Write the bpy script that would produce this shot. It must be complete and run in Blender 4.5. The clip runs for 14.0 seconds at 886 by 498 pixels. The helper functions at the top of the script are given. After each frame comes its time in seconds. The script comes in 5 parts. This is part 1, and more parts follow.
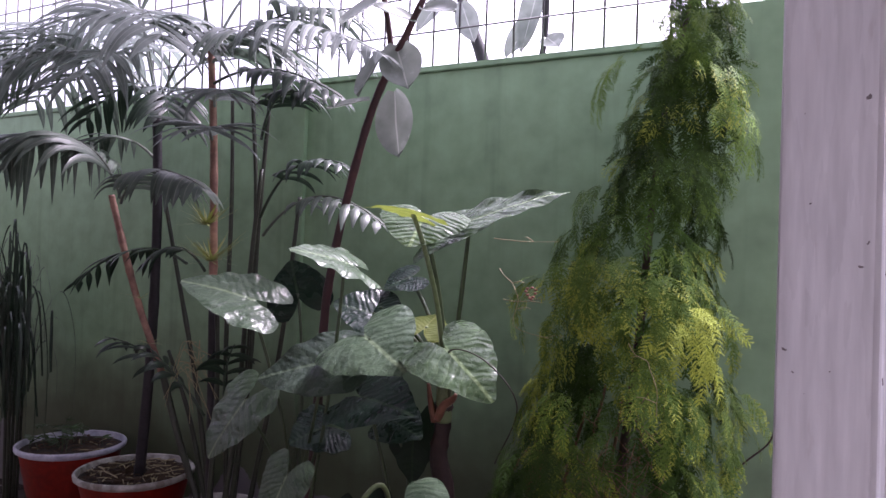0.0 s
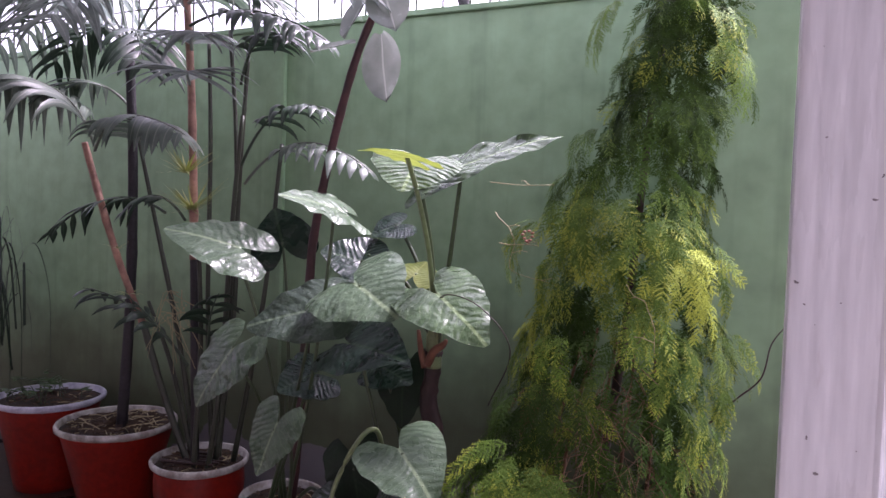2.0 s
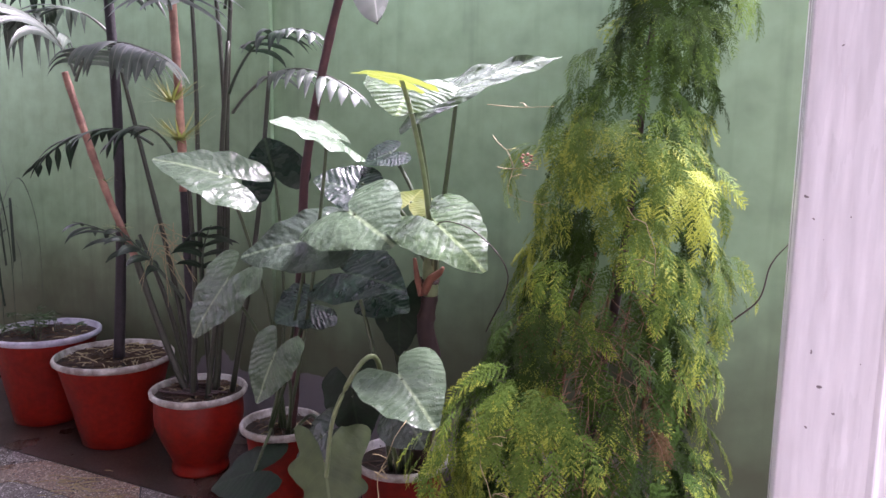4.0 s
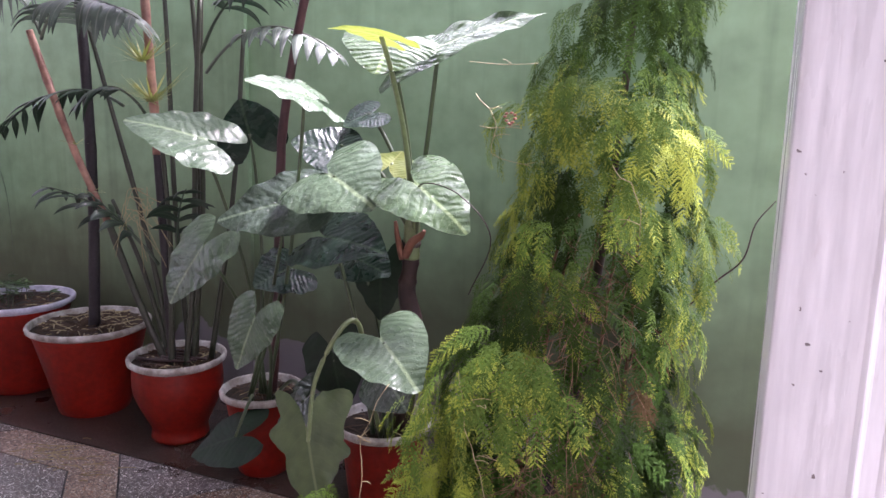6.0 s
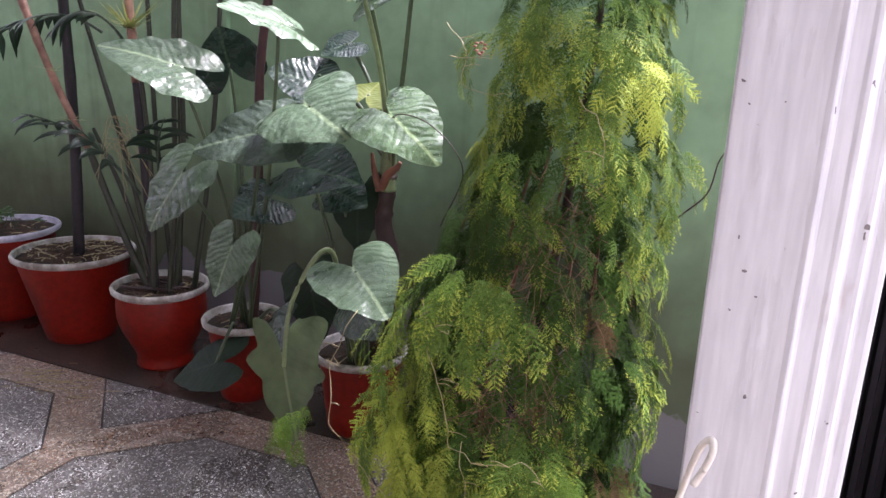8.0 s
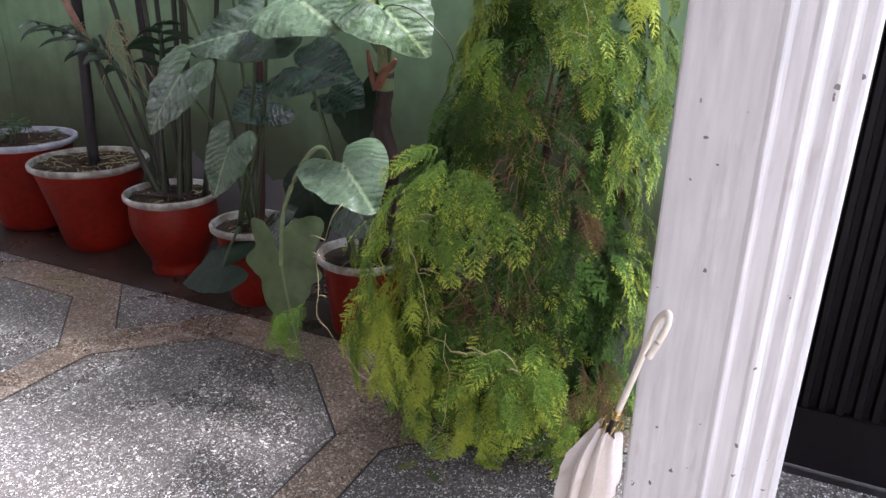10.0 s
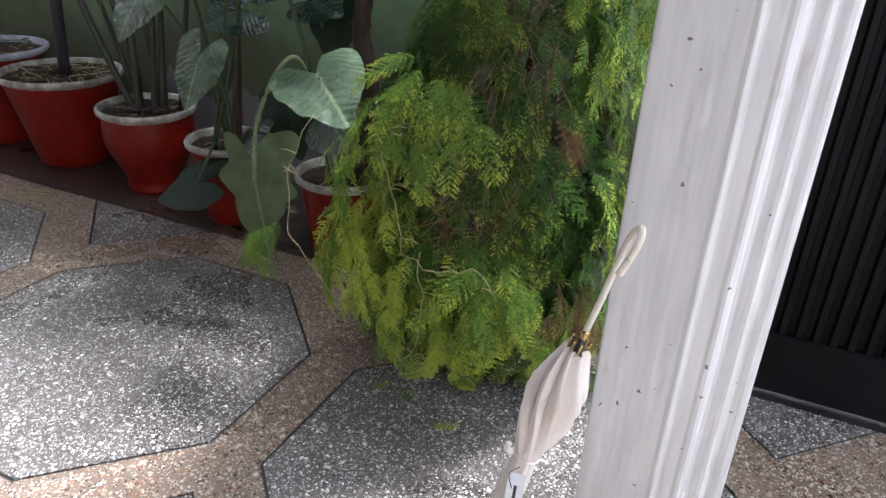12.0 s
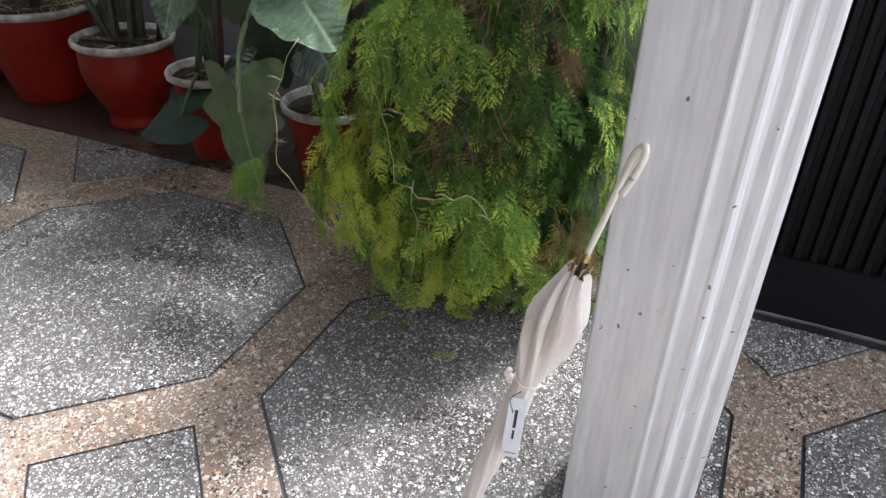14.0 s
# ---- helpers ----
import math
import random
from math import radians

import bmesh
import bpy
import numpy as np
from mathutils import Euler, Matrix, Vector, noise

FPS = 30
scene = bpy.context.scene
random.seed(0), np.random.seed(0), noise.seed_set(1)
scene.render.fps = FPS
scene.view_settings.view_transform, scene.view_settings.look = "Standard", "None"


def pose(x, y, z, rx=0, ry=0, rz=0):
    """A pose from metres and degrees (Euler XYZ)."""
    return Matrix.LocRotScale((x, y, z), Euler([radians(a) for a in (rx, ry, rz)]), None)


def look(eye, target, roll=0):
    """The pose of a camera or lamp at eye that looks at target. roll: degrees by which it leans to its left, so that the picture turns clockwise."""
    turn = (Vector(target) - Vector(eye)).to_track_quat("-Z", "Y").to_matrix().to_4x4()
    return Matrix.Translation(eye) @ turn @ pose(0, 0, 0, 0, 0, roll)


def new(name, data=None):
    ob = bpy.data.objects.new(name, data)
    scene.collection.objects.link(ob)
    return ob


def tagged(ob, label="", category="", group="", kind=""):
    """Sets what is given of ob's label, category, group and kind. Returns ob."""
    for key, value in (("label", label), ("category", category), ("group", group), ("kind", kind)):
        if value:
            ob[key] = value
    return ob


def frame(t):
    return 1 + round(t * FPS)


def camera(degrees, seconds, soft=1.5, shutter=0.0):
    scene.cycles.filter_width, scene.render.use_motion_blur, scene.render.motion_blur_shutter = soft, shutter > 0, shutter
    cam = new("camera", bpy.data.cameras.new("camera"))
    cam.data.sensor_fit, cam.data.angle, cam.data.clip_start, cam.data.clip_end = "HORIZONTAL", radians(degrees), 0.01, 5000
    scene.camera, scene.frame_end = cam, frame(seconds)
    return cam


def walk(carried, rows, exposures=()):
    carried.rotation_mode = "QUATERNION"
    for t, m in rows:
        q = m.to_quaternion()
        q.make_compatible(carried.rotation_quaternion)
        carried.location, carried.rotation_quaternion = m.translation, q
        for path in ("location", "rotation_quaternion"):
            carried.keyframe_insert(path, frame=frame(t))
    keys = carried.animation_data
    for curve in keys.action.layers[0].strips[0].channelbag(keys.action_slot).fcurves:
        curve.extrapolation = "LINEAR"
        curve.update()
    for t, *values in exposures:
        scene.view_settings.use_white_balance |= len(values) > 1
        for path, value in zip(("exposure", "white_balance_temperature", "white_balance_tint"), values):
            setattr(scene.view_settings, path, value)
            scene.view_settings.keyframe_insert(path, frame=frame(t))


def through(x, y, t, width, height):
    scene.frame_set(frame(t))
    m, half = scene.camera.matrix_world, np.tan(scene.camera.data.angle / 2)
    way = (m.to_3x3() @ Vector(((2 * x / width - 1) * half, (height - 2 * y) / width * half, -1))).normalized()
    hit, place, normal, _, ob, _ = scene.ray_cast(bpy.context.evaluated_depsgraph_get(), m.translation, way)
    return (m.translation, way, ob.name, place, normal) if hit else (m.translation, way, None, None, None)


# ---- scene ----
cam = camera(63.2, 14.0)
PATH = [
    (0, (0.033, 0.109, 1.536), (-0.902, 1.877, 1.568), 1.9),
    (0.5, (0.028, 0.101, 1.537), (-0.899, 1.872, 1.594), 1.9),
    (1, (0.011, 0.075, 1.531), (-0.875, 1.868, 1.556), 2.1),
    (1.5, (-0.012, 0.074, 1.523), (-0.878, 1.877, 1.483), 1.8),
    (2, (-0.034, 0.09, 1.503), (-0.889, 1.896, 1.414), 1.8),
    (2.5, (-0.053, 0.092, 1.493), (-0.887, 1.904, 1.343), 2.0),
    (3, (-0.062, 0.102, 1.485), (-0.91, 1.901, 1.272), 1.7),
    (3.2, (-0.062, 0.107, 1.487), (-0.909, 1.902, 1.249), 1.2),
    (5.3, (-0.068, 0.091, 1.464), (-0.842, 1.909, 1.154), 1.7),
    (5.5, (-0.072, 0.116, 1.467), (-0.845, 1.93, 1.131), 1.3),
    (6, (-0.082, 0.127, 1.462), (-0.839, 1.943, 1.1), 1.1),
    (6.5, (-0.081, 0.138, 1.456), (-0.818, 1.954, 1.056), 1.6),
    (7, (-0.065, 0.145, 1.45), (-0.797, 1.953, 1.01), 1.2),
    (7.5, (-0.038, 0.134, 1.45), (-0.768, 1.932, 0.965), 1.6),
    (8, (-0.004, 0.126, 1.446), (-0.733, 1.913, 0.921), 2.1),
    (8.2, (0.009, 0.134, 1.439), (-0.721, 1.906, 0.87), 2.8),
    (10.3, (0.13, 0.178, 1.357), (-0.664, 1.861, 0.626), 1.0),
    (10.5, (0.134, 0.18, 1.357), (-0.661, 1.858, 0.614), 0.9),
    (11, (0.139, 0.183, 1.339), (-0.641, 1.832, 0.52), 2.5),
    (11.5, (0.146, 0.203, 1.323), (-0.634, 1.834, 0.469), 1.8),
    (12, (0.142, 0.234, 1.311), (-0.59, 1.864, 0.412), 2.7),
    (12.5, (0.127, 0.254, 1.307), (-0.551, 1.868, 0.34), 3.1),
    (13, (0.126, 0.253, 1.301), (-0.545, 1.858, 0.314), 2.5),
    (13.5, (0.125, 0.254, 1.292), (-0.532, 1.841, 0.267), 2.3),
    (14, (0.124, 0.253, 1.285), (-0.542, 1.812, 0.223), 1.8),
]
EXPOSURES = [(0.0, 0.94, 6060, 40), (1.0, 0.98, 6060, 40), (2.0, 1.4, 6120, 42), (3.0, 2.0, 6150, 42), (5.5, 2.2, 6150, 38), (6.5, 2.2, 6150, 35), (8.0, 2.05, 6150, 28), (10.5, 1.85, 6100, 17), (14.0, 1.52, 6080, 10)]
walk(cam, [(t, look(eye, target, roll)) for t, eye, target, roll in PATH], EXPOSURES)

# ---- world and sun: a bright overcast sky, sun behind the garden wall ----
world = bpy.data.worlds.new("sky")
scene.world = world
world.use_nodes = True
wn, wl = world.node_tree.nodes, world.node_tree.links
wn.clear()
sky = wn.new("ShaderNodeTexSky")
sky.sky_type = "NISHITA"
sky.sun_disc = False
sky.sun_elevation = radians(56)
sky.sun_rotation = radians(26)
sky.air_density, sky.dust_density, sky.ozone_density = 1.0, 6.0, 1.0
SUN_WAY = Vector((1.7, 3.5, 6.0)).normalized()
way = wn.new("ShaderNodeTexCoord")
near_sun = wn.new("ShaderNodeVectorMath")
near_sun.operation = "DOT_PRODUCT"
near_sun.inputs[1].default_value = Vector((0.30, 0.80, 0.52)).normalized()
haze = wn.new("ShaderNodeValToRGB")
haze.color_ramp.interpolation = "EASE"
haze.color_ramp.elements[0].position, haze.color_ramp.elements[1].position = 0.42, 1.0
haze.color_ramp.elements[0].color, haze.color_ramp.elements[1].color = (0.33, 0.345, 0.37, 1), (1, 1, 1, 1)
veil = wn.new("ShaderNodeMixRGB")
veil.blend_type = "MULTIPLY"
veil.inputs[0].default_value = 1.0
veil.inputs[2].default_value = (44.0, 44.0, 45.0, 1)
wl.new(way.outputs["Generated"], near_sun.inputs[0])
wl.new(near_sun.outputs["Value"], haze.inputs[0])
wl.new(haze.outputs[0], veil.inputs[1])
cloud = wn.new("ShaderNodeMixRGB")
cloud.inputs[0].default_value = 0.8
wl.new(veil.outputs[0], cloud.inputs[2])
back = wn.new("ShaderNodeBackground")
back.inputs["Strength"].default_value = 0.075
wout = wn.new("ShaderNodeOutputWorld")
wl.new(sky.outputs[0], cloud.inputs[1])
wl.new(cloud.outputs[0], back.inputs[0])
wl.new(back.outputs[0], wout.inputs[0])

sun_data = bpy.data.lights.new("sun", "SUN")
sun_data.energy, sun_data.angle, sun_data.color = 5.0, radians(13), (1.0, 0.98, 0.95)
sun = new("sun", sun_data)
sun.matrix_world = look(SUN_WAY * 7, (0, 0, 0))


# ---- materials ----
def material(name, colour, dark=None, rough=0.6, scale=6.0, fine=60.0, bump=0.15, metal=0.0, contrast=0.5,
             spec=0.5, streak=None, by_object=0.0, detail=6.0):
    """Principled surface: two colours mixed by a coarse noise, a fine grain, roughness variation and bump."""
    m = bpy.data.materials.new(name)
    m.use_nodes = True
    n, l = m.node_tree.nodes, m.node_tree.links
    p = n["Principled BSDF"]
    tc = n.new("ShaderNodeTexCoord")
    mp = n.new("ShaderNodeMapping")
    if streak:
        mp.inputs["Scale"].default_value = streak
    l.new(tc.outputs["Object"], mp.inputs[0])
    a = n.new("ShaderNodeTexNoise")
    a.inputs["Scale"].default_value, a.inputs["Detail"].default_value = scale, detail
    b = n.new("ShaderNodeTexNoise")
    b.inputs["Scale"].default_value, b.inputs["Detail"].default_value = fine, 3.0
    l.new(mp.outputs[0], a.inputs[0])
    l.new(mp.outputs[0], b.inputs[0])
    r = n.new("ShaderNodeValToRGB")
    r.color_ramp.elements[0].position = 0.5 - contrast / 2
    r.color_ramp.elements[1].position = 0.5 + contrast / 2
    r.color_ramp.elements[0].color = (*(dark or [c * 0.7 for c in colour]), 1)
    r.color_ramp.elements[1].color = (*colour, 1)
    l.new(a.outputs[0], r.inputs[0])
    g = n.new("ShaderNodeMixRGB")
    g.blend_type = "OVERLAY"
    g.inputs[0].default_value = 0.35
    l.new(r.outputs[0], g.inputs[1])
    l.new(b.outputs[0], g.inputs[2])
    last = g.outputs[0]
    if by_object:
        oi = n.new("ShaderNodeObjectInfo")
        hs = n.new("ShaderNodeHueSaturation")
        ma = n.new("ShaderNodeMapRange")
        ma.inputs["To Min"].default_value, ma.inputs["To Max"].default_value = 1 - by_object, 1 + by_object
        l.new(oi.outputs["Random"], ma.inputs[0])
        l.new(ma.outputs[0], hs.inputs["Value"])
        l.new(last, hs.inputs["Color"])
        last = hs.outputs[0]
    l.new(last, p.inputs["Base Color"])
    rr = n.new("ShaderNodeMapRange")
    rr.inputs["To Min"].default_value, rr.inputs["To Max"].default_value = max(0.03, rough - 0.14), min(1.0, rough + 0.14)
    l.new(a.outputs[0], rr.inputs[0])
    l.new(rr.outputs[0], p.inputs["Roughness"])
    p.inputs["Metallic"].default_value = metal
    p.inputs["Specular IOR Level"].default_value = spec
    if bump:
        bp = n.new("ShaderNodeBump")
        bp.inputs["Strength"].default_value, bp.inputs["Distance"].default_value = bump, 0.004
        l.new(b.outputs[0], bp.inputs["Height"])
        l.new(bp.outputs[0], p.inputs["Normal"])
    return m


def terrazzo(name, base, chips, chip_scale=70.0, light=0.5):
    """Polished terrazzo: stone chips of several sizes in a coloured cement, wet and glossy."""
    m = bpy.data.materials.new(name)
    m.use_nodes = True
    n, l = m.node_tree.nodes, m.node_tree.links
    p = n["Principled BSDF"]
    geo = n.new("ShaderNodeNewGeometry")
    warp = n.new("ShaderNodeTexNoise")
    warp.inputs["Scale"].default_value = 40.0
    l.new(geo.outputs["Position"], warp.inputs[0])
    off = n.new("ShaderNodeVectorMath")
    off.operation = "MULTIPLY_ADD"
    off.inputs[1].default_value = (0.012, 0.012, 0.0)
    l.new(warp.outputs["Color"], off.inputs[0])
    l.new(geo.outputs["Position"], off.inputs[2])
    col = None
    for i, (sc, cut, share) in enumerate(((chip_scale, 0.36, 0.55 * light), (chip_scale * 1.9, 0.40, 0.75 * light), (chip_scale * 3.5, 0.42, 0.8 * light))):
        v = n.new("ShaderNodeTexVoronoi")
        v.inputs["Scale"].default_value = sc
        v.inputs["Randomness"].default_value = 1.0
        l.new(off.outputs[0], v.inputs[0])
        near = n.new("ShaderNodeMath")
        near.operation = "LESS_THAN"
        near.inputs[1].default_value = cut
        l.new(v.outputs["Distance"], near.inputs[0])
        sep = n.new("ShaderNodeSeparateColor")
        l.new(v.outputs["Color"], sep.inputs[0])
        keep = n.new("ShaderNodeMath")
        keep.operation = "LESS_THAN"
        keep.inputs[1].default_value = share
        l.new(sep.outputs[0], keep.inputs[0])
        fac = n.new("ShaderNodeMath")
        fac.operation = "MULTIPLY"
        l.new(near.outputs[0], fac.inputs[0])
        l.new(keep.outputs[0], fac.inputs[1])
        ramp = n.new("ShaderNodeValToRGB")
        ramp.color_ramp.interpolation = "CONSTANT"
        ramp.color_ramp.elements[0].color = (*chips[0], 1)
        ramp.color_ramp.elements[1].color = (*chips[-1], 1)
        ramp.color_ramp.elements[1].position = 0.8
        for k, c in enumerate(chips[1:-1]):
            e = ramp.color_ramp.elements.new(0.3 + 0.5 * k / max(1, len(chips) - 2))
            e.color = (*c, 1)
        l.new(sep.outputs[1], ramp.inputs[0])
        mix = n.new("ShaderNodeMixRGB")
        l.new(fac.outputs[0], mix.inputs[0])
        l.new(ramp.outputs[0], mix.inputs[2])
        if col is None:
            bn = n.new("ShaderNodeTexNoise")
            bn.inputs["Scale"].default_value, bn.inputs["Detail"].default_value = 5.0, 8.0
            l.new(geo.outputs["Position"], bn.inputs[0])
            br = n.new("ShaderNodeValToRGB")
            br.color_ramp.elements[0].position, br.color_ramp.elements[1].position = 0.3, 0.7
            br.color_ramp.elements[0].color = (*[c * 0.6 for c in base], 1)
            br.color_ramp.elements[1].color = (*base, 1)
            l.new(bn.outputs[0], br.inputs[0])
            col = br.outputs[0]
        l.new(col, mix.inputs[1])
        col = mix.outputs[0]
    l.new(col, p.inputs["Base Color"])
    wet = n.new("ShaderNodeTexNoise")
    wet.inputs["Scale"].default_value, wet.inputs["Detail"].default_value = 1.6, 5.0
    l.new(geo.outputs["Position"], wet.inputs[0])
    wr = n.new("ShaderNodeMapRange")
    wr.inputs["From Min"].default_value, wr.inputs["From Max"].default_value = 0.35, 0.65
    wr.inputs["To Min"].default_value, wr.inputs["To Max"].default_value = 0.20, 0.40
    l.new(wet.outputs[0], wr.inputs[0])
    l.new(wr.outputs[0], p.inputs["Roughness"])
    p.inputs["IOR"].default_value = 1.52
    bp = n.new("ShaderNodeBump")
    bp.inputs["Strength"].default_value, bp.inputs["Distance"].default_value = 0.25, 0.002
    l.new(warp.outputs[0], bp.inputs["Height"])
    l.new(bp.outputs[0], p.inputs["Normal"])
    return m


def leaf_material(name, colour, dark, vein, rough=0.25, bloom=0.0, bump=0.5, veins=1.0, through=0.12):
    """A leaf blade: pale midrib and side veins from the blade's own coordinates, blotches, gloss, some light shining through."""
    m = bpy.data.materials.new(name)
    m.use_nodes = True
    n, l = m.node_tree.nodes, m.node_tree.links
    p = n["Principled BSDF"]
    out = n["Material Output"]
    uv = n.new("ShaderNodeUVMap")
    sp = n.new("ShaderNodeSeparateXYZ")
    l.new(uv.outputs[0], sp.inputs[0])
    ab = n.new("ShaderNodeMath")
    ab.operation = "ABSOLUTE"
    l.new(sp.outputs[1], ab.inputs[0])
    mid = n.new("ShaderNodeMapRange")
    mid.inputs["From Min"].default_value, mid.inputs["From Max"].default_value = 0.012, 0.03
    mid.inputs["To Min"].default_value, mid.inputs["To Max"].default_value = 1.0, 0.0
    l.new(ab.outputs[0], mid.inputs[0])
    sl = n.new("ShaderNodeMath")
    sl.operation = "MULTIPLY_ADD"
    sl.inputs[1].default_value = -0.75
    l.new(ab.outputs[0], sl.inputs[0])
    tc = n.new("ShaderNodeTexCoord")
    bend = n.new("ShaderNodeTexNoise")
    bend.inputs["Scale"].default_value, bend.inputs["Detail"].default_value = 9.0, 2.0
    l.new(tc.outputs["Object"], bend.inputs[0])
    wob = n.new("ShaderNodeMath")
    wob.operation = "MULTIPLY_ADD"
    wob.inputs[1].default_value = 0.42
    l.new(bend.outputs[0], wob.inputs[0])
    l.new(sp.outputs[0], wob.inputs[2])
    l.new(wob.outputs[0], sl.inputs[2])
    wv = n.new("ShaderNodeMath")
    wv.operation = "MULTIPLY"
    wv.inputs[1].default_value = 44.0
    l.new(sl.outputs[0], wv.inputs[0])
    si = n.new("ShaderNodeMath")
    si.operation = "SINE"
    l.new(wv.outputs[0], si.inputs[0])
    vr = n.new("ShaderNodeMapRange")
    vr.inputs["From Min"].default_value, vr.inputs["From Max"].default_value = 0.90, 1.0
    vr.inputs["To Max"].default_value = 0.26 * veins
    l.new(si.outputs[0], vr.inputs[0])
    mx = n.new("ShaderNodeMath")
    mx.operation = "MAXIMUM"
    l.new(mid.outputs[0], mx.inputs[0])
    l.new(vr.outputs[0], mx.inputs[1])
    a = n.new("ShaderNodeTexNoise")
    a.inputs["Scale"].default_value, a.inputs["Detail"].default_value = 14.0, 4.0
    l.new(tc.outputs["Object"], a.inputs[0])
    r = n.new("ShaderNodeValToRGB")
    r.color_ramp.elements[0].position, r.color_ramp.elements[1].position = 0.34, 0.66
    r.color_ramp.elements[0].color, r.color_ramp.elements[1].color = (*dark, 1), (*colour, 1)
    l.new(a.outputs[0], r.inputs[0])
    vm = n.new("ShaderNodeMixRGB")
    vm.inputs[2].default_value = (*vein, 1)
    l.new(mx.outputs[0], vm.inputs[0])
    l.new(r.outputs[0], vm.inputs[1])
    col = vm.outputs[0]
    f = n.new("ShaderNodeTexNoise")
    f.inputs["Scale"].default_value, f.inputs["Detail"].default_value = 70.0, 5.0
    l.new(tc.outputs["Object"], f.inputs[0])
    if bloom:
        bm_ = n.new("ShaderNodeMapRange")
        bm_.inputs["From Min"].default_value, bm_.inputs["From Max"].default_value = 0.05, 0.95
        bm_.inputs["To Max"].default_value = bloom
        l.new(f.outputs[0], bm_.inputs[0])
        bl = n.new("ShaderNodeMixRGB")
        bl.inputs[2].default_value = (0.24, 0.31, 0.22, 1)
        l.new(bm_.outputs[0], bl.inputs[0])
        l.new(col, bl.inputs[1])
        col = bl.outputs[0]
    l.new(col, p.inputs["Base Color"])
    rr = n.new("ShaderNodeMapRange")
    rr.inputs["To Min"].default_value, rr.inputs["To Max"].default_value = max(0.05, rough - 0.12), rough + 0.12
    l.new(a.outputs[0], rr.inputs[0])
    l.new(rr.outputs[0], p.inputs["Roughness"])
    hs = n.new("ShaderNodeMath")
    hs.operation = "MULTIPLY_ADD"
    hs.inputs[1].default_value = -0.06 * veins
    l.new(si.outputs[0], hs.inputs[0])
    l.new(a.outputs[0], hs.inputs[2])
    drop = n.new("ShaderNodeTexVoronoi")
    drop.inputs["Scale"].default_value = 120.0
    l.new(tc.outputs["Object"], drop.inputs[0])
    dome = n.new("ShaderNodeMapRange")
    dome.inputs["From Min"].default_value, dome.inputs["From Max"].default_value = 0.05, 0.26
    dome.inputs["To Min"].default_value, dome.inputs["To Max"].default_value = 0.16 * veins, 0.0
    l.new(drop.outputs["Distance"], dome.inputs[0])
    pucker = n.new("ShaderNodeTexNoise")
    pucker.inputs["Scale"].default_value, pucker.inputs["Detail"].default_value = 30.0, 1.5
    l.new(tc.outputs["Object"], pucker.inputs[0])
    quilt = n.new("ShaderNodeMath")
    quilt.operation = "MULTIPLY_ADD"
    quilt.inputs[1].default_value = 0.42 * veins
    l.new(pucker.outputs[0], quilt.inputs[0])
    l.new(hs.outputs[0], quilt.inputs[2])
    wet = n.new("ShaderNodeMath")
    wet.operation = "ADD"
    l.new(quilt.outputs[0], wet.inputs[0])
    l.new(dome.outputs[0], wet.inputs[1])
    bp = n.new("ShaderNodeBump")
    bp.inputs["Strength"].default_value, bp.inputs["Distance"].default_value = bump * 0.9, 0.011
    l.new(wet.outputs[0], bp.inputs["Height"])
    l.new(bp.outputs[0], p.inputs["Normal"])
    tr = n.new("ShaderNodeBsdfTranslucent")
    l.new(col, tr.inputs[0])
    ms = n.new("ShaderNodeMixShader")
    ms.inputs[0].default_value = through
    l.new(p.outputs[0], ms.inputs[1])
    l.new(tr.outputs[0], ms.inputs[2])
    l.new(ms.outputs[0], out.inputs[0])
    return m


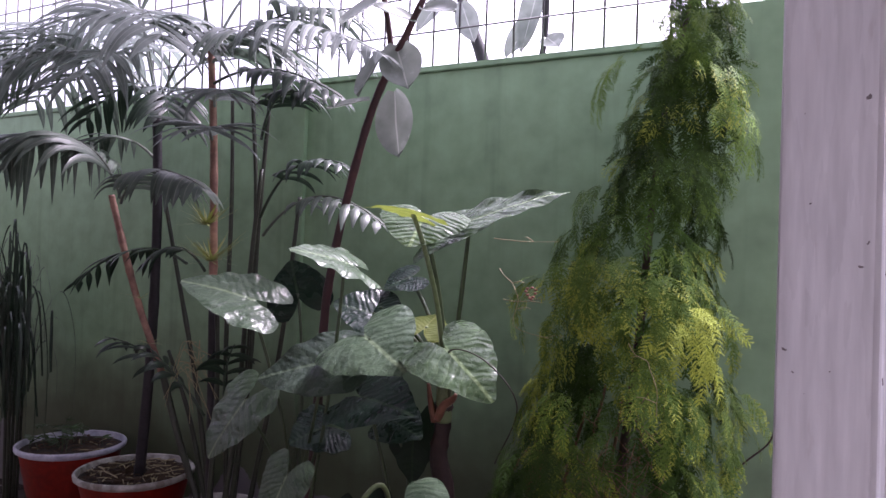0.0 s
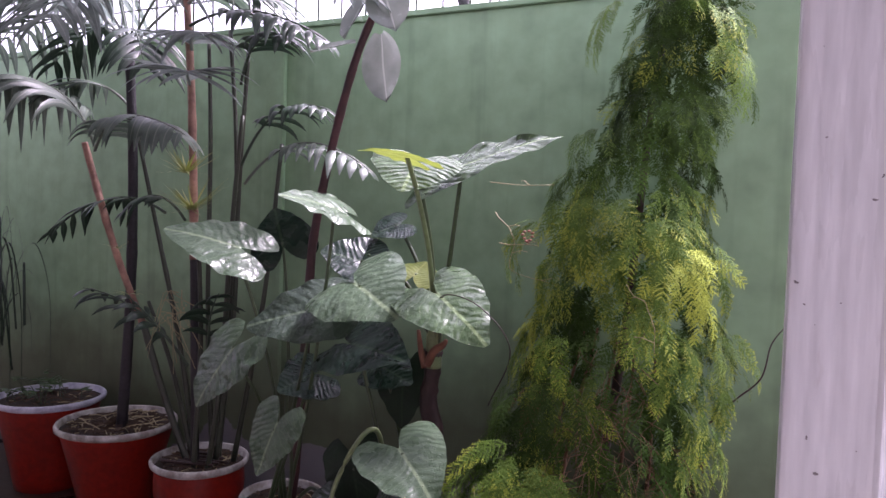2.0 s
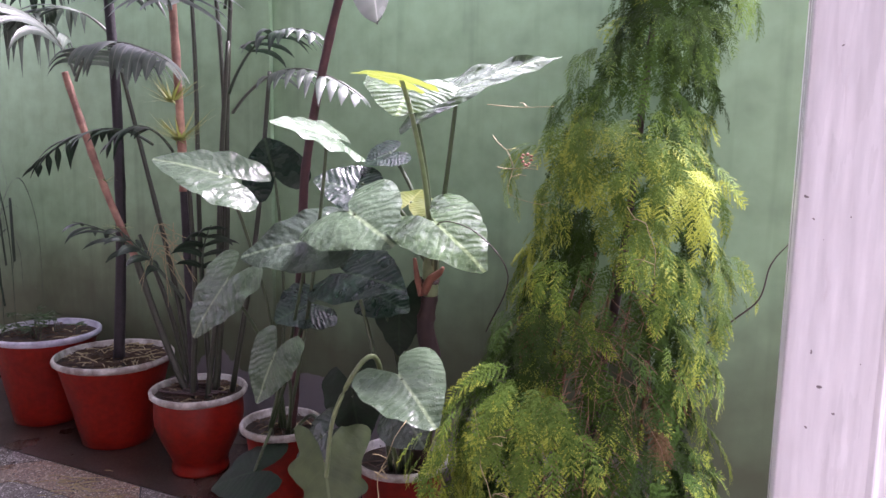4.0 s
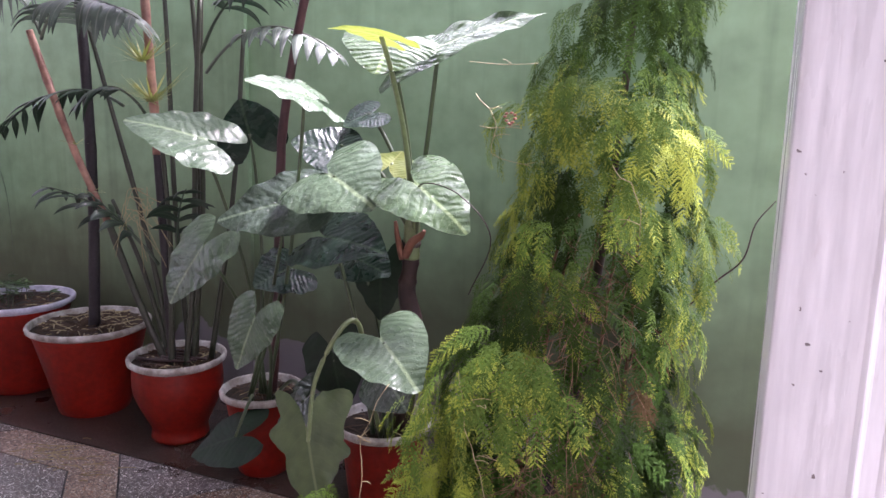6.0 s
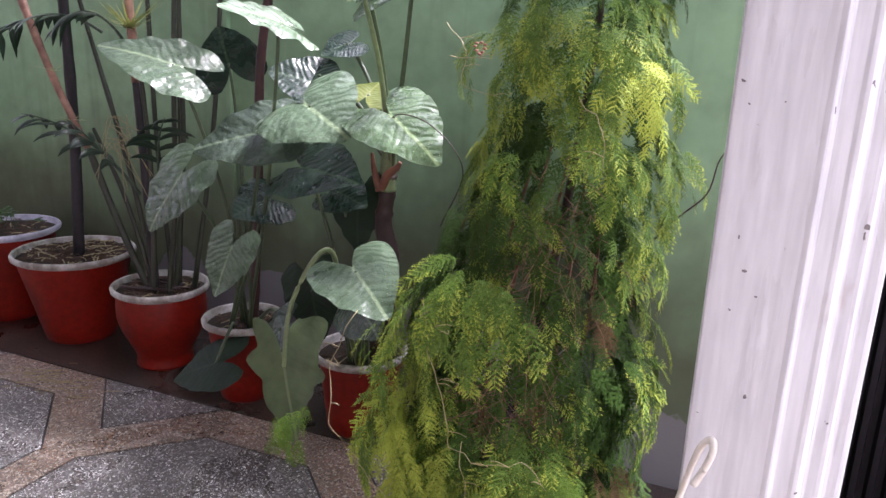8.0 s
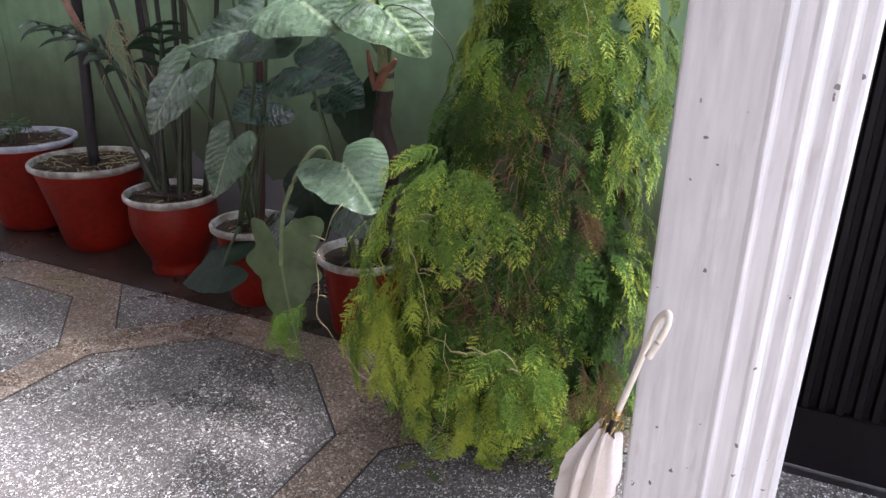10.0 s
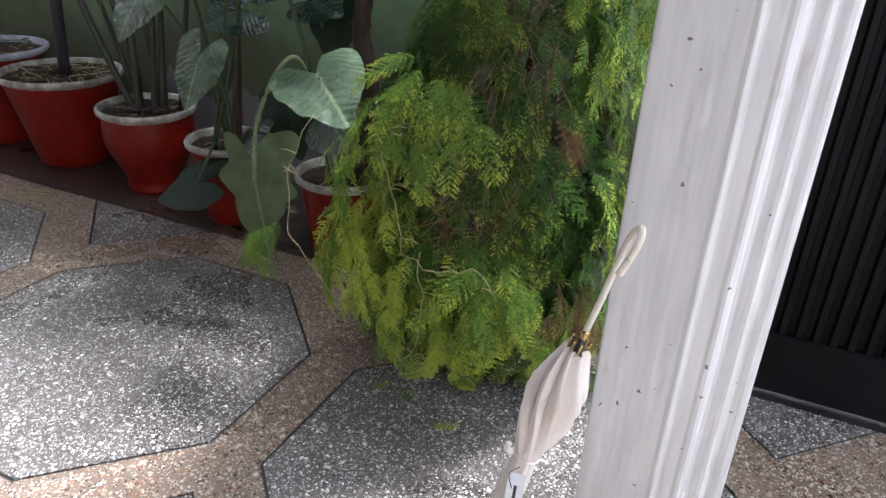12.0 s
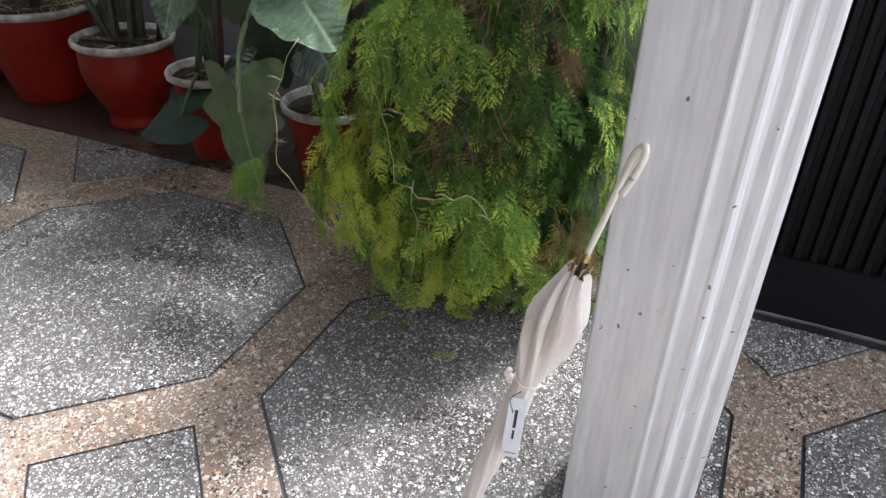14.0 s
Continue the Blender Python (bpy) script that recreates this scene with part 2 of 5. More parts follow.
def wall_paint():
    """Green distemper, streaked by rain, mouldy near the ground, fallen off in places."""
    m = material("green_wall_paint", (0.262, 0.41, 0.24), (0.225, 0.365, 0.205), rough=0.6, scale=1.6, fine=9, bump=0.012)
    n, l = m.node_tree.nodes, m.node_tree.links
    p = n["Principled BSDF"]
    base = p.inputs["Base Color"].links[0].from_socket
    geo = n.new("ShaderNodeNewGeometry")
    sp = n.new("ShaderNodeSeparateXYZ")
    l.new(geo.outputs["Position"], sp.inputs[0])
    st = n.new("ShaderNodeMapping")
    st.inputs["Scale"].default_value = (4.0, 4.0, 0.22)
    l.new(geo.outputs["Position"], st.inputs[0])
    sn = n.new("ShaderNodeTexNoise")
    sn.inputs["Scale"].default_value, sn.inputs["Detail"].default_value = 3.0, 6.0
    l.new(st.outputs[0], sn.inputs[0])
    sr = n.new("ShaderNodeMapRange")
    sr.inputs["From Min"].default_value, sr.inputs["From Max"].default_value = 0.54, 0.8
    sr.inputs["To Max"].default_value = 0.35
    l.new(sn.outputs[0], sr.inputs[0])
    mx = n.new("ShaderNodeMixRGB")
    mx.inputs[2].default_value = (0.05, 0.08, 0.05, 1)
    l.new(sr.outputs[0], mx.inputs[0])
    l.new(base, mx.inputs[1])
    big = n.new("ShaderNodeTexNoise")
    big.inputs["Scale"].default_value, big.inputs["Detail"].default_value = 1.7, 8.0
    l.new(geo.outputs["Position"], big.inputs[0])
    lo = n.new("ShaderNodeMath")
    lo.operation = "MULTIPLY_ADD"
    lo.inputs[1].default_value = -0.85
    l.new(sp.outputs[2], lo.inputs[0])
    l.new(big.outputs[0], lo.inputs[2])
    dr = n.new("ShaderNodeMapRange")
    dr.inputs["From Min"].default_value, dr.inputs["From Max"].default_value = -0.42, 0.02
    dr.inputs["To Max"].default_value = 0.8
    l.new(lo.outputs[0], dr.inputs[0])
    dm = n.new("ShaderNodeMixRGB")
    dm.inputs[2].default_value = (0.07, 0.066, 0.036, 1)
    l.new(dr.outputs[0], dm.inputs[0])
    l.new(mx.outputs[0], dm.inputs[1])
    pr = n.new("ShaderNodeMapRange")
    pr.inputs["From Min"].default_value, pr.inputs["From Max"].default_value = 0.22, 0.23
    l.new(lo.outputs[0], pr.inputs[0])
    pm = n.new("ShaderNodeMixRGB")
    pm.inputs[2].default_value = (0.22, 0.21, 0.22, 1)
    l.new(pr.outputs[0], pm.inputs[0])
    l.new(dm.outputs[0], pm.inputs[1])
    l.new(pm.outputs[0], p.inputs["Base Color"])
    return m


def chipped_paint():
    """White gloss paint with dust in the grooves and small dark chips."""
    m = material("white_gloss_paint", (0.66, 0.66, 0.665), (0.60, 0.60, 0.605), rough=0.28, scale=5, fine=30, bump=0.03, streak=(3.0, 3.0, 0.3))
    n, l = m.node_tree.nodes, m.node_tree.links
    p = n["Principled BSDF"]
    base = p.inputs["Base Color"].links[0].from_socket
    geo = n.new("ShaderNodeNewGeometry")
    wp = n.new("ShaderNodeTexNoise")
    wp.inputs["Scale"].default_value = 90.0
    l.new(geo.outputs["Position"], wp.inputs[0])
    ad = n.new("ShaderNodeVectorMath")
    ad.operation = "MULTIPLY_ADD"
    ad.inputs[1].default_value = (0.012, 0.012, 0.02)
    l.new(wp.outputs["Color"], ad.inputs[0])
    l.new(geo.outputs["Position"], ad.inputs[2])
    v = n.new("ShaderNodeTexVoronoi")
    v.inputs["Scale"].default_value = 32.0
    l.new(ad.outputs[0], v.inputs[0])
    sc = n.new("ShaderNodeSeparateColor")
    l.new(v.outputs["Color"], sc.inputs[0])
    sz = n.new("ShaderNodeMapRange")
    sz.inputs["From Min"].default_value = 0.12
    sz.inputs["To Min"].default_value, sz.inputs["To Max"].default_value = 0.0, 0.145
    l.new(sc.outputs[0], sz.inputs[0])
    lt = n.new("ShaderNodeMath")
    lt.operation = "LESS_THAN"
    l.new(v.outputs["Distance"], lt.inputs[0])
    l.new(sz.outputs[0], lt.inputs[1])
    mx = n.new("ShaderNodeMixRGB")
    mx.inputs[2].default_value = (0.17, 0.15, 0.15, 1)
    l.new(lt.outputs[0], mx.inputs[0])
    l.new(base, mx.inputs[1])
    sm = n.new("ShaderNodeMapping")
    sm.inputs["Scale"].default_value = (30.0, 30.0, 7.0)
    l.new(geo.outputs["Position"], sm.inputs[0])
    sn = n.new("ShaderNodeTexNoise")
    sn.inputs["Scale"].default_value, sn.inputs["Detail"].default_value = 1.0, 6.0
    l.new(sm.outputs[0], sn.inputs[0])
    sr = n.new("ShaderNodeMapRange")
    sr.inputs["From Min"].default_value, sr.inputs["From Max"].default_value = 0.66, 0.8
    sr.inputs["To Max"].default_value = 0.6
    l.new(sn.outputs[0], sr.inputs[0])
    m2 = n.new("ShaderNodeMixRGB")
    m2.inputs[2].default_value = (0.36, 0.3, 0.28, 1)
    l.new(sr.outputs[0], m2.inputs[0])
    l.new(mx.outputs[0], m2.inputs[1])
    l.new(m2.outputs[0], p.inputs["Base Color"])
    return m


M_WALL = wall_paint()
M_PILLAR = chipped_paint()
M_GREY_TERRAZZO = terrazzo("grey_terrazzo", (0.145, 0.133, 0.126), [(0.36, 0.345, 0.335), (0.82, 0.81, 0.79), (0.045, 0.04, 0.04), (0.26, 0.24, 0.235), (0.13, 0.10, 0.08)], 60, 1.0)
M_BUFF_TERRAZZO = terrazzo("buff_terrazzo", (0.26, 0.20, 0.16), [(0.46, 0.36, 0.27), (0.05, 0.038, 0.034), (0.58, 0.53, 0.47), (0.28, 0.14, 0.08)], 50, 0.95)
M_BORDER = terrazzo("brown_border_terrazzo", (0.058, 0.042, 0.034), [(0.085, 0.063, 0.053), (0.035, 0.026, 0.022), (0.11, 0.09, 0.078), (0.048, 0.036, 0.03)], 90, 0.7)
M_STRIP = material("black_divider_strip", (0.035, 0.035, 0.04), (0.02, 0.02, 0.022), rough=0.4, bump=0.05)
M_RED = material("red_oxide_paint", (0.26, 0.012, 0.004), (0.14, 0.007, 0.0025), spec=0.3, rough=0.45, scale=5, fine=40, bump=0.2, contrast=0.6)
M_RIM = material("worn_white_rim_paint", (0.54, 0.52, 0.49), (0.26, 0.23, 0.20), rough=0.55, scale=16, fine=70, bump=0.5, contrast=0.22)
M_RIM_BLUE = material("bluish_white_rim_paint", (0.6, 0.6, 0.68), (0.4, 0.4, 0.5), rough=0.5, scale=14, fine=70, bump=0.4, contrast=0.3)
M_SOIL = material("damp_soil", (0.045, 0.028, 0.018), (0.02, 0.013, 0.009), rough=0.85, scale=30, fine=120, bump=1.0)
M_STRAW = material("straw_mulch", (0.12, 0.07, 0.04), (0.045, 0.026, 0.016), rough=0.7, scale=12, by_object=0.2)
M_TRUNK = material("dark_palm_trunk", (0.035, 0.03, 0.036), (0.016, 0.013, 0.016), rough=0.6, scale=30, fine=90, bump=0.8)
M_CANE_PINK = material("pinkish_tan_cane", (0.42, 0.24, 0.17), (0.2, 0.1, 0.075), rough=0.5, scale=14, fine=60, bump=0.35, contrast=0.35)
M_CANE_GREEN = material("dark_green_cane", (0.045, 0.06, 0.035), (0.03, 0.028, 0.02), rough=0.45, scale=18, bump=0.3)
M_FICUS_BARK = material("reddish_bark", (0.085, 0.03, 0.03), (0.035, 0.014, 0.016), rough=0.5, scale=16, bump=0.4)
M_BROWN_BARK = material("dark_brown_stem", (0.06, 0.03, 0.025), (0.022, 0.012, 0.012), rough=0.55, scale=18, bump=0.6)
M_SHEATH = material("orange_brown_sheath", (0.30, 0.13, 0.08), (0.15, 0.06, 0.035), rough=0.5, scale=20, bump=0.3)
M_PETIOLE = material("green_petiole", (0.075, 0.11, 0.05), (0.045, 0.07, 0.035), rough=0.35, scale=10, bump=0.1)
M_PETIOLE_PALE = material("pale_green_petiole", (0.2, 0.26, 0.12), (0.14, 0.19, 0.09), rough=0.35, scale=10, bump=0.1)
M_GRILLE = material("weathered_grille_iron", (0.12, 0.12, 0.13), (0.07, 0.06, 0.06), rough=0.5, scale=20, metal=0.4)
M_GATE = material("black_gate_paint", (0.010, 0.009, 0.011), (0.006, 0.005, 0.006), rough=0.5, scale=6, fine=50, bump=0.12)
M_GATE.node_tree.nodes["Principled BSDF"].inputs["Specular IOR Level"].default_value = 0.12
M_STEEL = material("bare_steel_edge", (0.07, 0.07, 0.075), (0.03, 0.03, 0.03), rough=0.4, metal=0.8)
M_CLOTH = material("cream_umbrella_cloth", (0.83, 0.77, 0.72), (0.76, 0.70, 0.65), rough=0.7, scale=14, fine=300, bump=0.15)
M_HANDLE = material("cream_plastic_handle", (0.76, 0.72, 0.62), (0.7, 0.65, 0.55), rough=0.25, scale=10, bump=0.02)
M_BRASS = material("gilt_metal", (0.6, 0.45, 0.2), (0.45, 0.33, 0.14), rough=0.25, metal=1.0, bump=0)
M_BLACK = material("black_shaft", (0.02, 0.02, 0.022), (0.012, 0.012, 0.012), rough=0.4)
M_CARD = material("white_card", (0.72, 0.74, 0.75), (0.66, 0.68, 0.7), rough=0.5, bump=0.0)
M_INK = material("dark_ink", (0.03, 0.03, 0.035), (0.02, 0.02, 0.02), rough=0.6, bump=0.0)
M_HOUSE = material("house_plaster", (0.30, 0.28, 0.26), (0.22, 0.2, 0.19), rough=0.8, scale=3)
M_FLOWER = material("pink_petal", (0.42, 0.2, 0.15), (0.3, 0.12, 0.08), rough=0.6)
M_TWIG = material("pale_dry_twig", (0.42, 0.36, 0.2), (0.3, 0.24, 0.12), rough=0.6)
M_DRY = material("dry_brown_twig", (0.2, 0.11, 0.06), (0.11, 0.06, 0.035), rough=0.75)

LEAF = {
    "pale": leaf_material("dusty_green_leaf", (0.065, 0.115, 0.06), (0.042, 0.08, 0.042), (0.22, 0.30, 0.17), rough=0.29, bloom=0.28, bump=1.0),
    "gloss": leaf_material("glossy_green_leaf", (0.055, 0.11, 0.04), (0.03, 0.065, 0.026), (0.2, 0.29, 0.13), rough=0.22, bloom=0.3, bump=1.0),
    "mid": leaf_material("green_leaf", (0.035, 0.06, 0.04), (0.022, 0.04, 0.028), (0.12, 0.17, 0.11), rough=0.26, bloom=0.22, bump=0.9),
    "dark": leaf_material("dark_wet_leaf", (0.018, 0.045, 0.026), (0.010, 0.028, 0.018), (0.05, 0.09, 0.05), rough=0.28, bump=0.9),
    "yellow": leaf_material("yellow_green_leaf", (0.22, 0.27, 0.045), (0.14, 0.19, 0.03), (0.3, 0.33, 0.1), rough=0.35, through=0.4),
    # shade behind and below the big leaves put into this near-black green
    "dull": leaf_material("dull_shaded_leaf", (0.011, 0.036, 0.014), (0.007, 0.022, 0.009), (0.02, 0.045, 0.02), rough=0.62, bump=0.4),
    "under": leaf_material("matt_leaf_underside", (0.10, 0.145, 0.06), (0.065, 0.10, 0.042), (0.16, 0.21, 0.1), rough=0.55, bump=0.5, veins=0.5, through=0.2),
    # pale grey holds the sky's reflection, and haze for the outside leaves
    "rubber": leaf_material("leathery_leaf", (0.30, 0.33, 0.30), (0.22, 0.25, 0.22), (0.46, 0.48, 0.44), rough=0.25, veins=0.1, bump=0.2, through=0.3),
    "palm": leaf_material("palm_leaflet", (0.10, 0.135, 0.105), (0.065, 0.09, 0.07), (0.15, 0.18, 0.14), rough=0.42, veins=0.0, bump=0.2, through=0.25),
    # pale tone: glare on the backlit upper fronds put into the dusty green
    "palm_dusty": leaf_material("dusty_backlit_palm_leaflet", (0.27, 0.31, 0.29), (0.18, 0.215, 0.20), (0.34, 0.38, 0.35), rough=0.55, veins=0.0, bump=0.2, through=0.4),
    # darker copy: shade on inner and low fronds put into the colour
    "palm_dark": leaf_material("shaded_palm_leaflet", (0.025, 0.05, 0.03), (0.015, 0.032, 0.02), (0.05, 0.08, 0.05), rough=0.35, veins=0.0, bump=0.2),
    "herb": leaf_material("small_herb_leaf", (0.05, 0.11, 0.03), (0.03, 0.07, 0.02), (0.1, 0.16, 0.07), rough=0.3),
    "airplant": leaf_material("yellow_green_strap", (0.34, 0.38, 0.1), (0.22, 0.28, 0.06), (0.4, 0.42, 0.16), rough=0.4, veins=0.0),
}
FERN = [
    # shade in the fern's recesses is coloured in with this darker green
    material("shaded_green_fern", (0.062, 0.13, 0.018), (0.028, 0.065, 0.010), rough=0.75, scale=20, bump=0, spec=0.22, by_object=0.3),
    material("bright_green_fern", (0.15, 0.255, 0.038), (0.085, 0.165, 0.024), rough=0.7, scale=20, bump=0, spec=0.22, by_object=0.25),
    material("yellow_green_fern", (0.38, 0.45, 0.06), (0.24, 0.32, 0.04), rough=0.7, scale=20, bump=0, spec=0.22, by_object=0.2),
    material("browned_fern", (0.20, 0.125, 0.05), (0.11, 0.07, 0.032), rough=0.75, scale=20, bump=0, spec=0.22, by_object=0.25),
]


# ---- builders ----
def mesh_from(name, verts, faces, mat, smooth=False, uvs=None):
    me = bpy.data.meshes.new(name)
    me.from_pydata([tuple(v) for v in verts], [], faces)
    me.materials.append(mat)
    if uvs is not None:
        layer = me.uv_layers.new(name="UVMap")
        idx = np.zeros(len(me.loops), dtype=np.int32)
        me.loops.foreach_get("vertex_index", idx)
        layer.data.foreach_set("uv", np.asarray(uvs, dtype=np.float32)[idx].ravel())
    if smooth:
        me.polygons.foreach_set("use_smooth", [True] * len(me.polygons))
    me.update()
    return me


def place(name, mesh, parent=None, label=""):
    ob = new(name, mesh)
    if parent is not None:
        ob.parent = parent
    if label:
        tagged(ob, label)
    return ob


def world_place(name, mesh, parent, label=""):
    """A part whose mesh is given in world metres, under a thing that stands elsewhere."""
    ob = place(name, mesh, parent, label)
    ob.matrix_parent_inverse = Matrix.Translation(-parent.location)
    return ob


def part(name, bm, mat, parent=None, label="", smooth=False):
    """Links a bmesh as one mesh object under a thing or part."""
    me = bpy.data.meshes.new(name)
    bm.to_mesh(me)
    bm.free()
    me.materials.append(mat)
    if smooth:
        me.polygons.foreach_set("use_smooth", [True] * len(me.polygons))
    return place(name, me, parent, label)


def empty(name, loc=(0, 0, 0)):
    ob = new(name)
    ob.location = loc
    ob.empty_display_size = 0.05
    return ob


def box(bm, x0, x1, y0, y1, z0, z1, bevel=0.0):
    r = bmesh.ops.create_cube(bm, size=1.0, matrix=Matrix.Translation(((x0 + x1) / 2, (y0 + y1) / 2, (z0 + z1) / 2)) @ Matrix.Diagonal((x1 - x0, y1 - y0, z1 - z0, 1)))
    if bevel:
        edges = list({e for v in r["verts"] for e in v.link_edges})
        bmesh.ops.bevel(bm, geom=edges, offset=bevel, segments=2, affect="EDGES")
    return bm


def prism(bm, pts, z0, z1, bevel=0.0):
    lo = [bm.verts.new((x, y, z0)) for x, y in pts]
    hi = [bm.verts.new((x, y, z1)) for x, y in pts]
    k = len(pts)
    top = bm.faces.new(hi)
    bm.faces.new(lo[::-1])
    for i in range(k):
        bm.faces.new((lo[i], lo[(i + 1) % k], hi[(i + 1) % k], hi[i]))
    if bevel:
        bmesh.ops.bevel(bm, geom=list(top.edges), offset=bevel, segments=1, affect="EDGES")
    return bm


def lathe(profile, steps=48, wobble=0.0, seed=0):
    """Vertices and faces of a profile of (radius, z) turned about the z axis."""
    v, f = [], []
    for i in range(steps):
        a = 2 * math.pi * i / steps
        for r, z in profile:
            w = 1 + wobble * noise.noise((math.cos(a) * 1.3 + seed, math.sin(a) * 1.3, z * 3))
            v.append((r * w * math.cos(a), r * w * math.sin(a), z + wobble * 0.06 * noise.noise((math.cos(a) * 2, math.sin(a) * 2 + seed, 5))))
    k = len(profile)
    for i in range(steps):
        j = (i + 1) % steps
        for q in range(k - 1):
            f.append((i * k + q, j * k + q, j * k + q + 1, i * k + q + 1))
    return v, f


def smooth_path(pts, per=8):
    """Catmull-Rom points through pts."""
    p = [Vector(q) for q in pts]
    p = [p[0] * 2 - p[1]] + p + [p[-1] * 2 - p[-2]]
    out = []
    for i in range(1, len(p) - 2):
        for k in range(per):
            t = k / per
            a, b, c, d = p[i - 1], p[i], p[i + 1], p[i + 2]
            out.append(0.5 * ((2 * b) + (c - a) * t + (2 * a - 5 * b + 4 * c - d) * t * t + (3 * b - a - 3 * c + d) * t ** 3))
    out.append(p[-2])
    return out


def tube_data(pts, radii, sides=8, rings=None):
    """A tapered tube along pts; rings: spacing of swollen nodes as on a cane."""
    v, f = [], []
    n = len(pts)
    up = Vector((0.3, 0.2, 1)).normalized()
    length = 0.0
    for i, p in enumerate(pts):
        d = (pts[min(i + 1, n - 1)] - pts[max(i - 1, 0)]).normalized()
        if i:
            length += (p - pts[i - 1]).length
        s = d.cross(up)
        if s.length < 0.1:
            s = d.cross(Vector((1, 0, 0)))
        s.normalize()
        t = s.cross(d)
        u = i / max(1, n - 1)
        r = radii[0] + (radii[-1] - radii[0]) * u if len(radii) == 2 else float(np.interp(u, np.linspace(0, 1, len(radii)), radii))
        if rings:
            r *= 1 + 0.16 * max(0.0, math.cos(2 * math.pi * length / rings)) ** 12
        for k in range(sides):
            a = 2 * math.pi * k / sides
            v.append(p + (s * math.cos(a) + t * math.sin(a)) * r)
    for i in range(n - 1):
        for k in range(sides):
            j = (k + 1) % sides
            f.append((i * sides + k, i * sides + j, (i + 1) * sides + j, (i + 1) * sides + k))
    f.append(tuple(range(sides))[::-1])
    f.append(tuple((n - 1) * sides + k for k in range(sides)))
    return v, f


def tube(name, pts, radii, mat, parent, sides=8, rings=None, per=8, label=""):
    v, f = tube_data(smooth_path(pts, per), radii, sides, rings)
    return world_place(name, mesh_from(name, v, f, mat, True), parent, label)


# ---- floor: octagons and squares of grey terrazzo in a buff band, divided by black strips ----
CX, CY, PER = -1.517, 1.525, 1.255
HALF, CUT, DIA = 0.545, 0.32, 0.25
EDGE_Y = 2.275
floor = tagged(part("floor", box(bmesh.new(), -6.0, 4.47, -2.9, 3.0, -0.15, -0.004), M_STRIP), "wet terrazzo floor with octagons, diamonds and black divider strips", "floor", kind="structure")


def octagon(cx, cy, half, cut):
    c = half - cut
    return [(cx + half, cy - c), (cx + half, cy + c), (cx + c, cy + half), (cx - c, cy + half), (cx - half, cy + c), (cx - half, cy - c), (cx - c, cy - half), (cx + c, cy - half)]


STRIP = 0.0045
APEX, SPAN = 1.945, 0.33
bands = bmesh.new()
for i in range(-3, 5):
    for j in range(-3, 1):
        cx, cy = CX + i * PER, CY + j * PER
        part("octagon_slab", prism(bmesh.new(), octagon(cx, cy, HALF - STRIP, CUT - STRIP * 0.6), -0.02, 0.0, 0.001), M_GREY_TERRAZZO, floor)
        dx, dy, h = cx + PER / 2, cy + PER / 2, PER / 2
        inner = octagon(cx, cy, HALF + STRIP, CUT + STRIP * 0.6)
        outer = octagon(cx, cy, h, DIA + STRIP)
        if j < 0:
            d = DIA - STRIP
            part("diamond_slab", prism(bmesh.new(), [(dx + d, dy), (dx, dy + d), (dx - d, dy), (dx, dy - d)], -0.02, 0.0, 0.001), M_GREY_TERRAZZO, floor)
        else:
            # the last row ends in half diamonds against the border
            d = SPAN - STRIP * 2.4
            part("half_diamond_slab", prism(bmesh.new(), [(dx, APEX + STRIP * 1.4), (dx + d, EDGE_Y - STRIP), (dx - d, EDGE_Y - STRIP)], -0.02, 0.0, 0.001), M_GREY_TERRAZZO, floor)
            outer[1:5] = [(cx + h, APEX - STRIP * 1.4), (cx + h - SPAN, EDGE_Y - STRIP), (cx - h + SPAN, EDGE_Y - STRIP), (cx - h, APEX - STRIP * 1.4)]
        for k in range(8):
            prism(bands, [inner[k], outer[k], outer[(k + 1) % 8], inner[(k + 1) % 8]], -0.02, 0.0)
bmesh.ops.remove_doubles(bands, verts=bands.verts[:], dist=0.0005)
part("buff_band", bands, M_BUFF_TERRAZZO, floor, "buff terrazzo band with dark and pale chips")
part("border_slab", box(bmesh.new(), -6.0, 0.24, EDGE_Y + STRIP, 2.995, -0.02, 0.0), M_BORDER, floor, "dull brown terrazzo border under the pots")

# ---- walls ----
WALL_Y, WALL_TOP = 3.0, 2.43
bm = bmesh.new()
box(bm, -6.0, -0.36, WALL_Y, WALL_Y + 0.2, -0.15, WALL_TOP - 0.03)
tagged(part("wall_north", bm, M_WALL), "green painted garden wall, stained and mouldy near the ground", "wall", kind="structure")
bm = bmesh.new()
box(bm, -2.40, -2.29, WALL_Y - 0.03, WALL_Y - 0.002, 0.0, WALL_TOP - 0.03, 0.003)
tagged(part("trim_pilaster", bm, M_WALL), "narrow green painted pilaster on the garden wall", "pilaster", kind="structure")
bm = bmesh.new()
box(bm, -6.0, -0.36, WALL_Y - 0.012, WALL_Y + 0.215, WALL_TOP - 0.028, WALL_TOP, 0.004)
tagged(part("trim_coping", bm, M_WALL), "thin green coping along the top of the wall", "coping", kind="structure")
bm = bmesh.new()
box(bm, -0.39, 0.235, 2.5, WALL_Y - 0.002, -0.15, 2.37, 0.006)
tagged(part("wall_pier", bm, M_WALL), "green plastered wall pier with rain streaks and a fallen patch near the base", "wall pier", kind="structure")
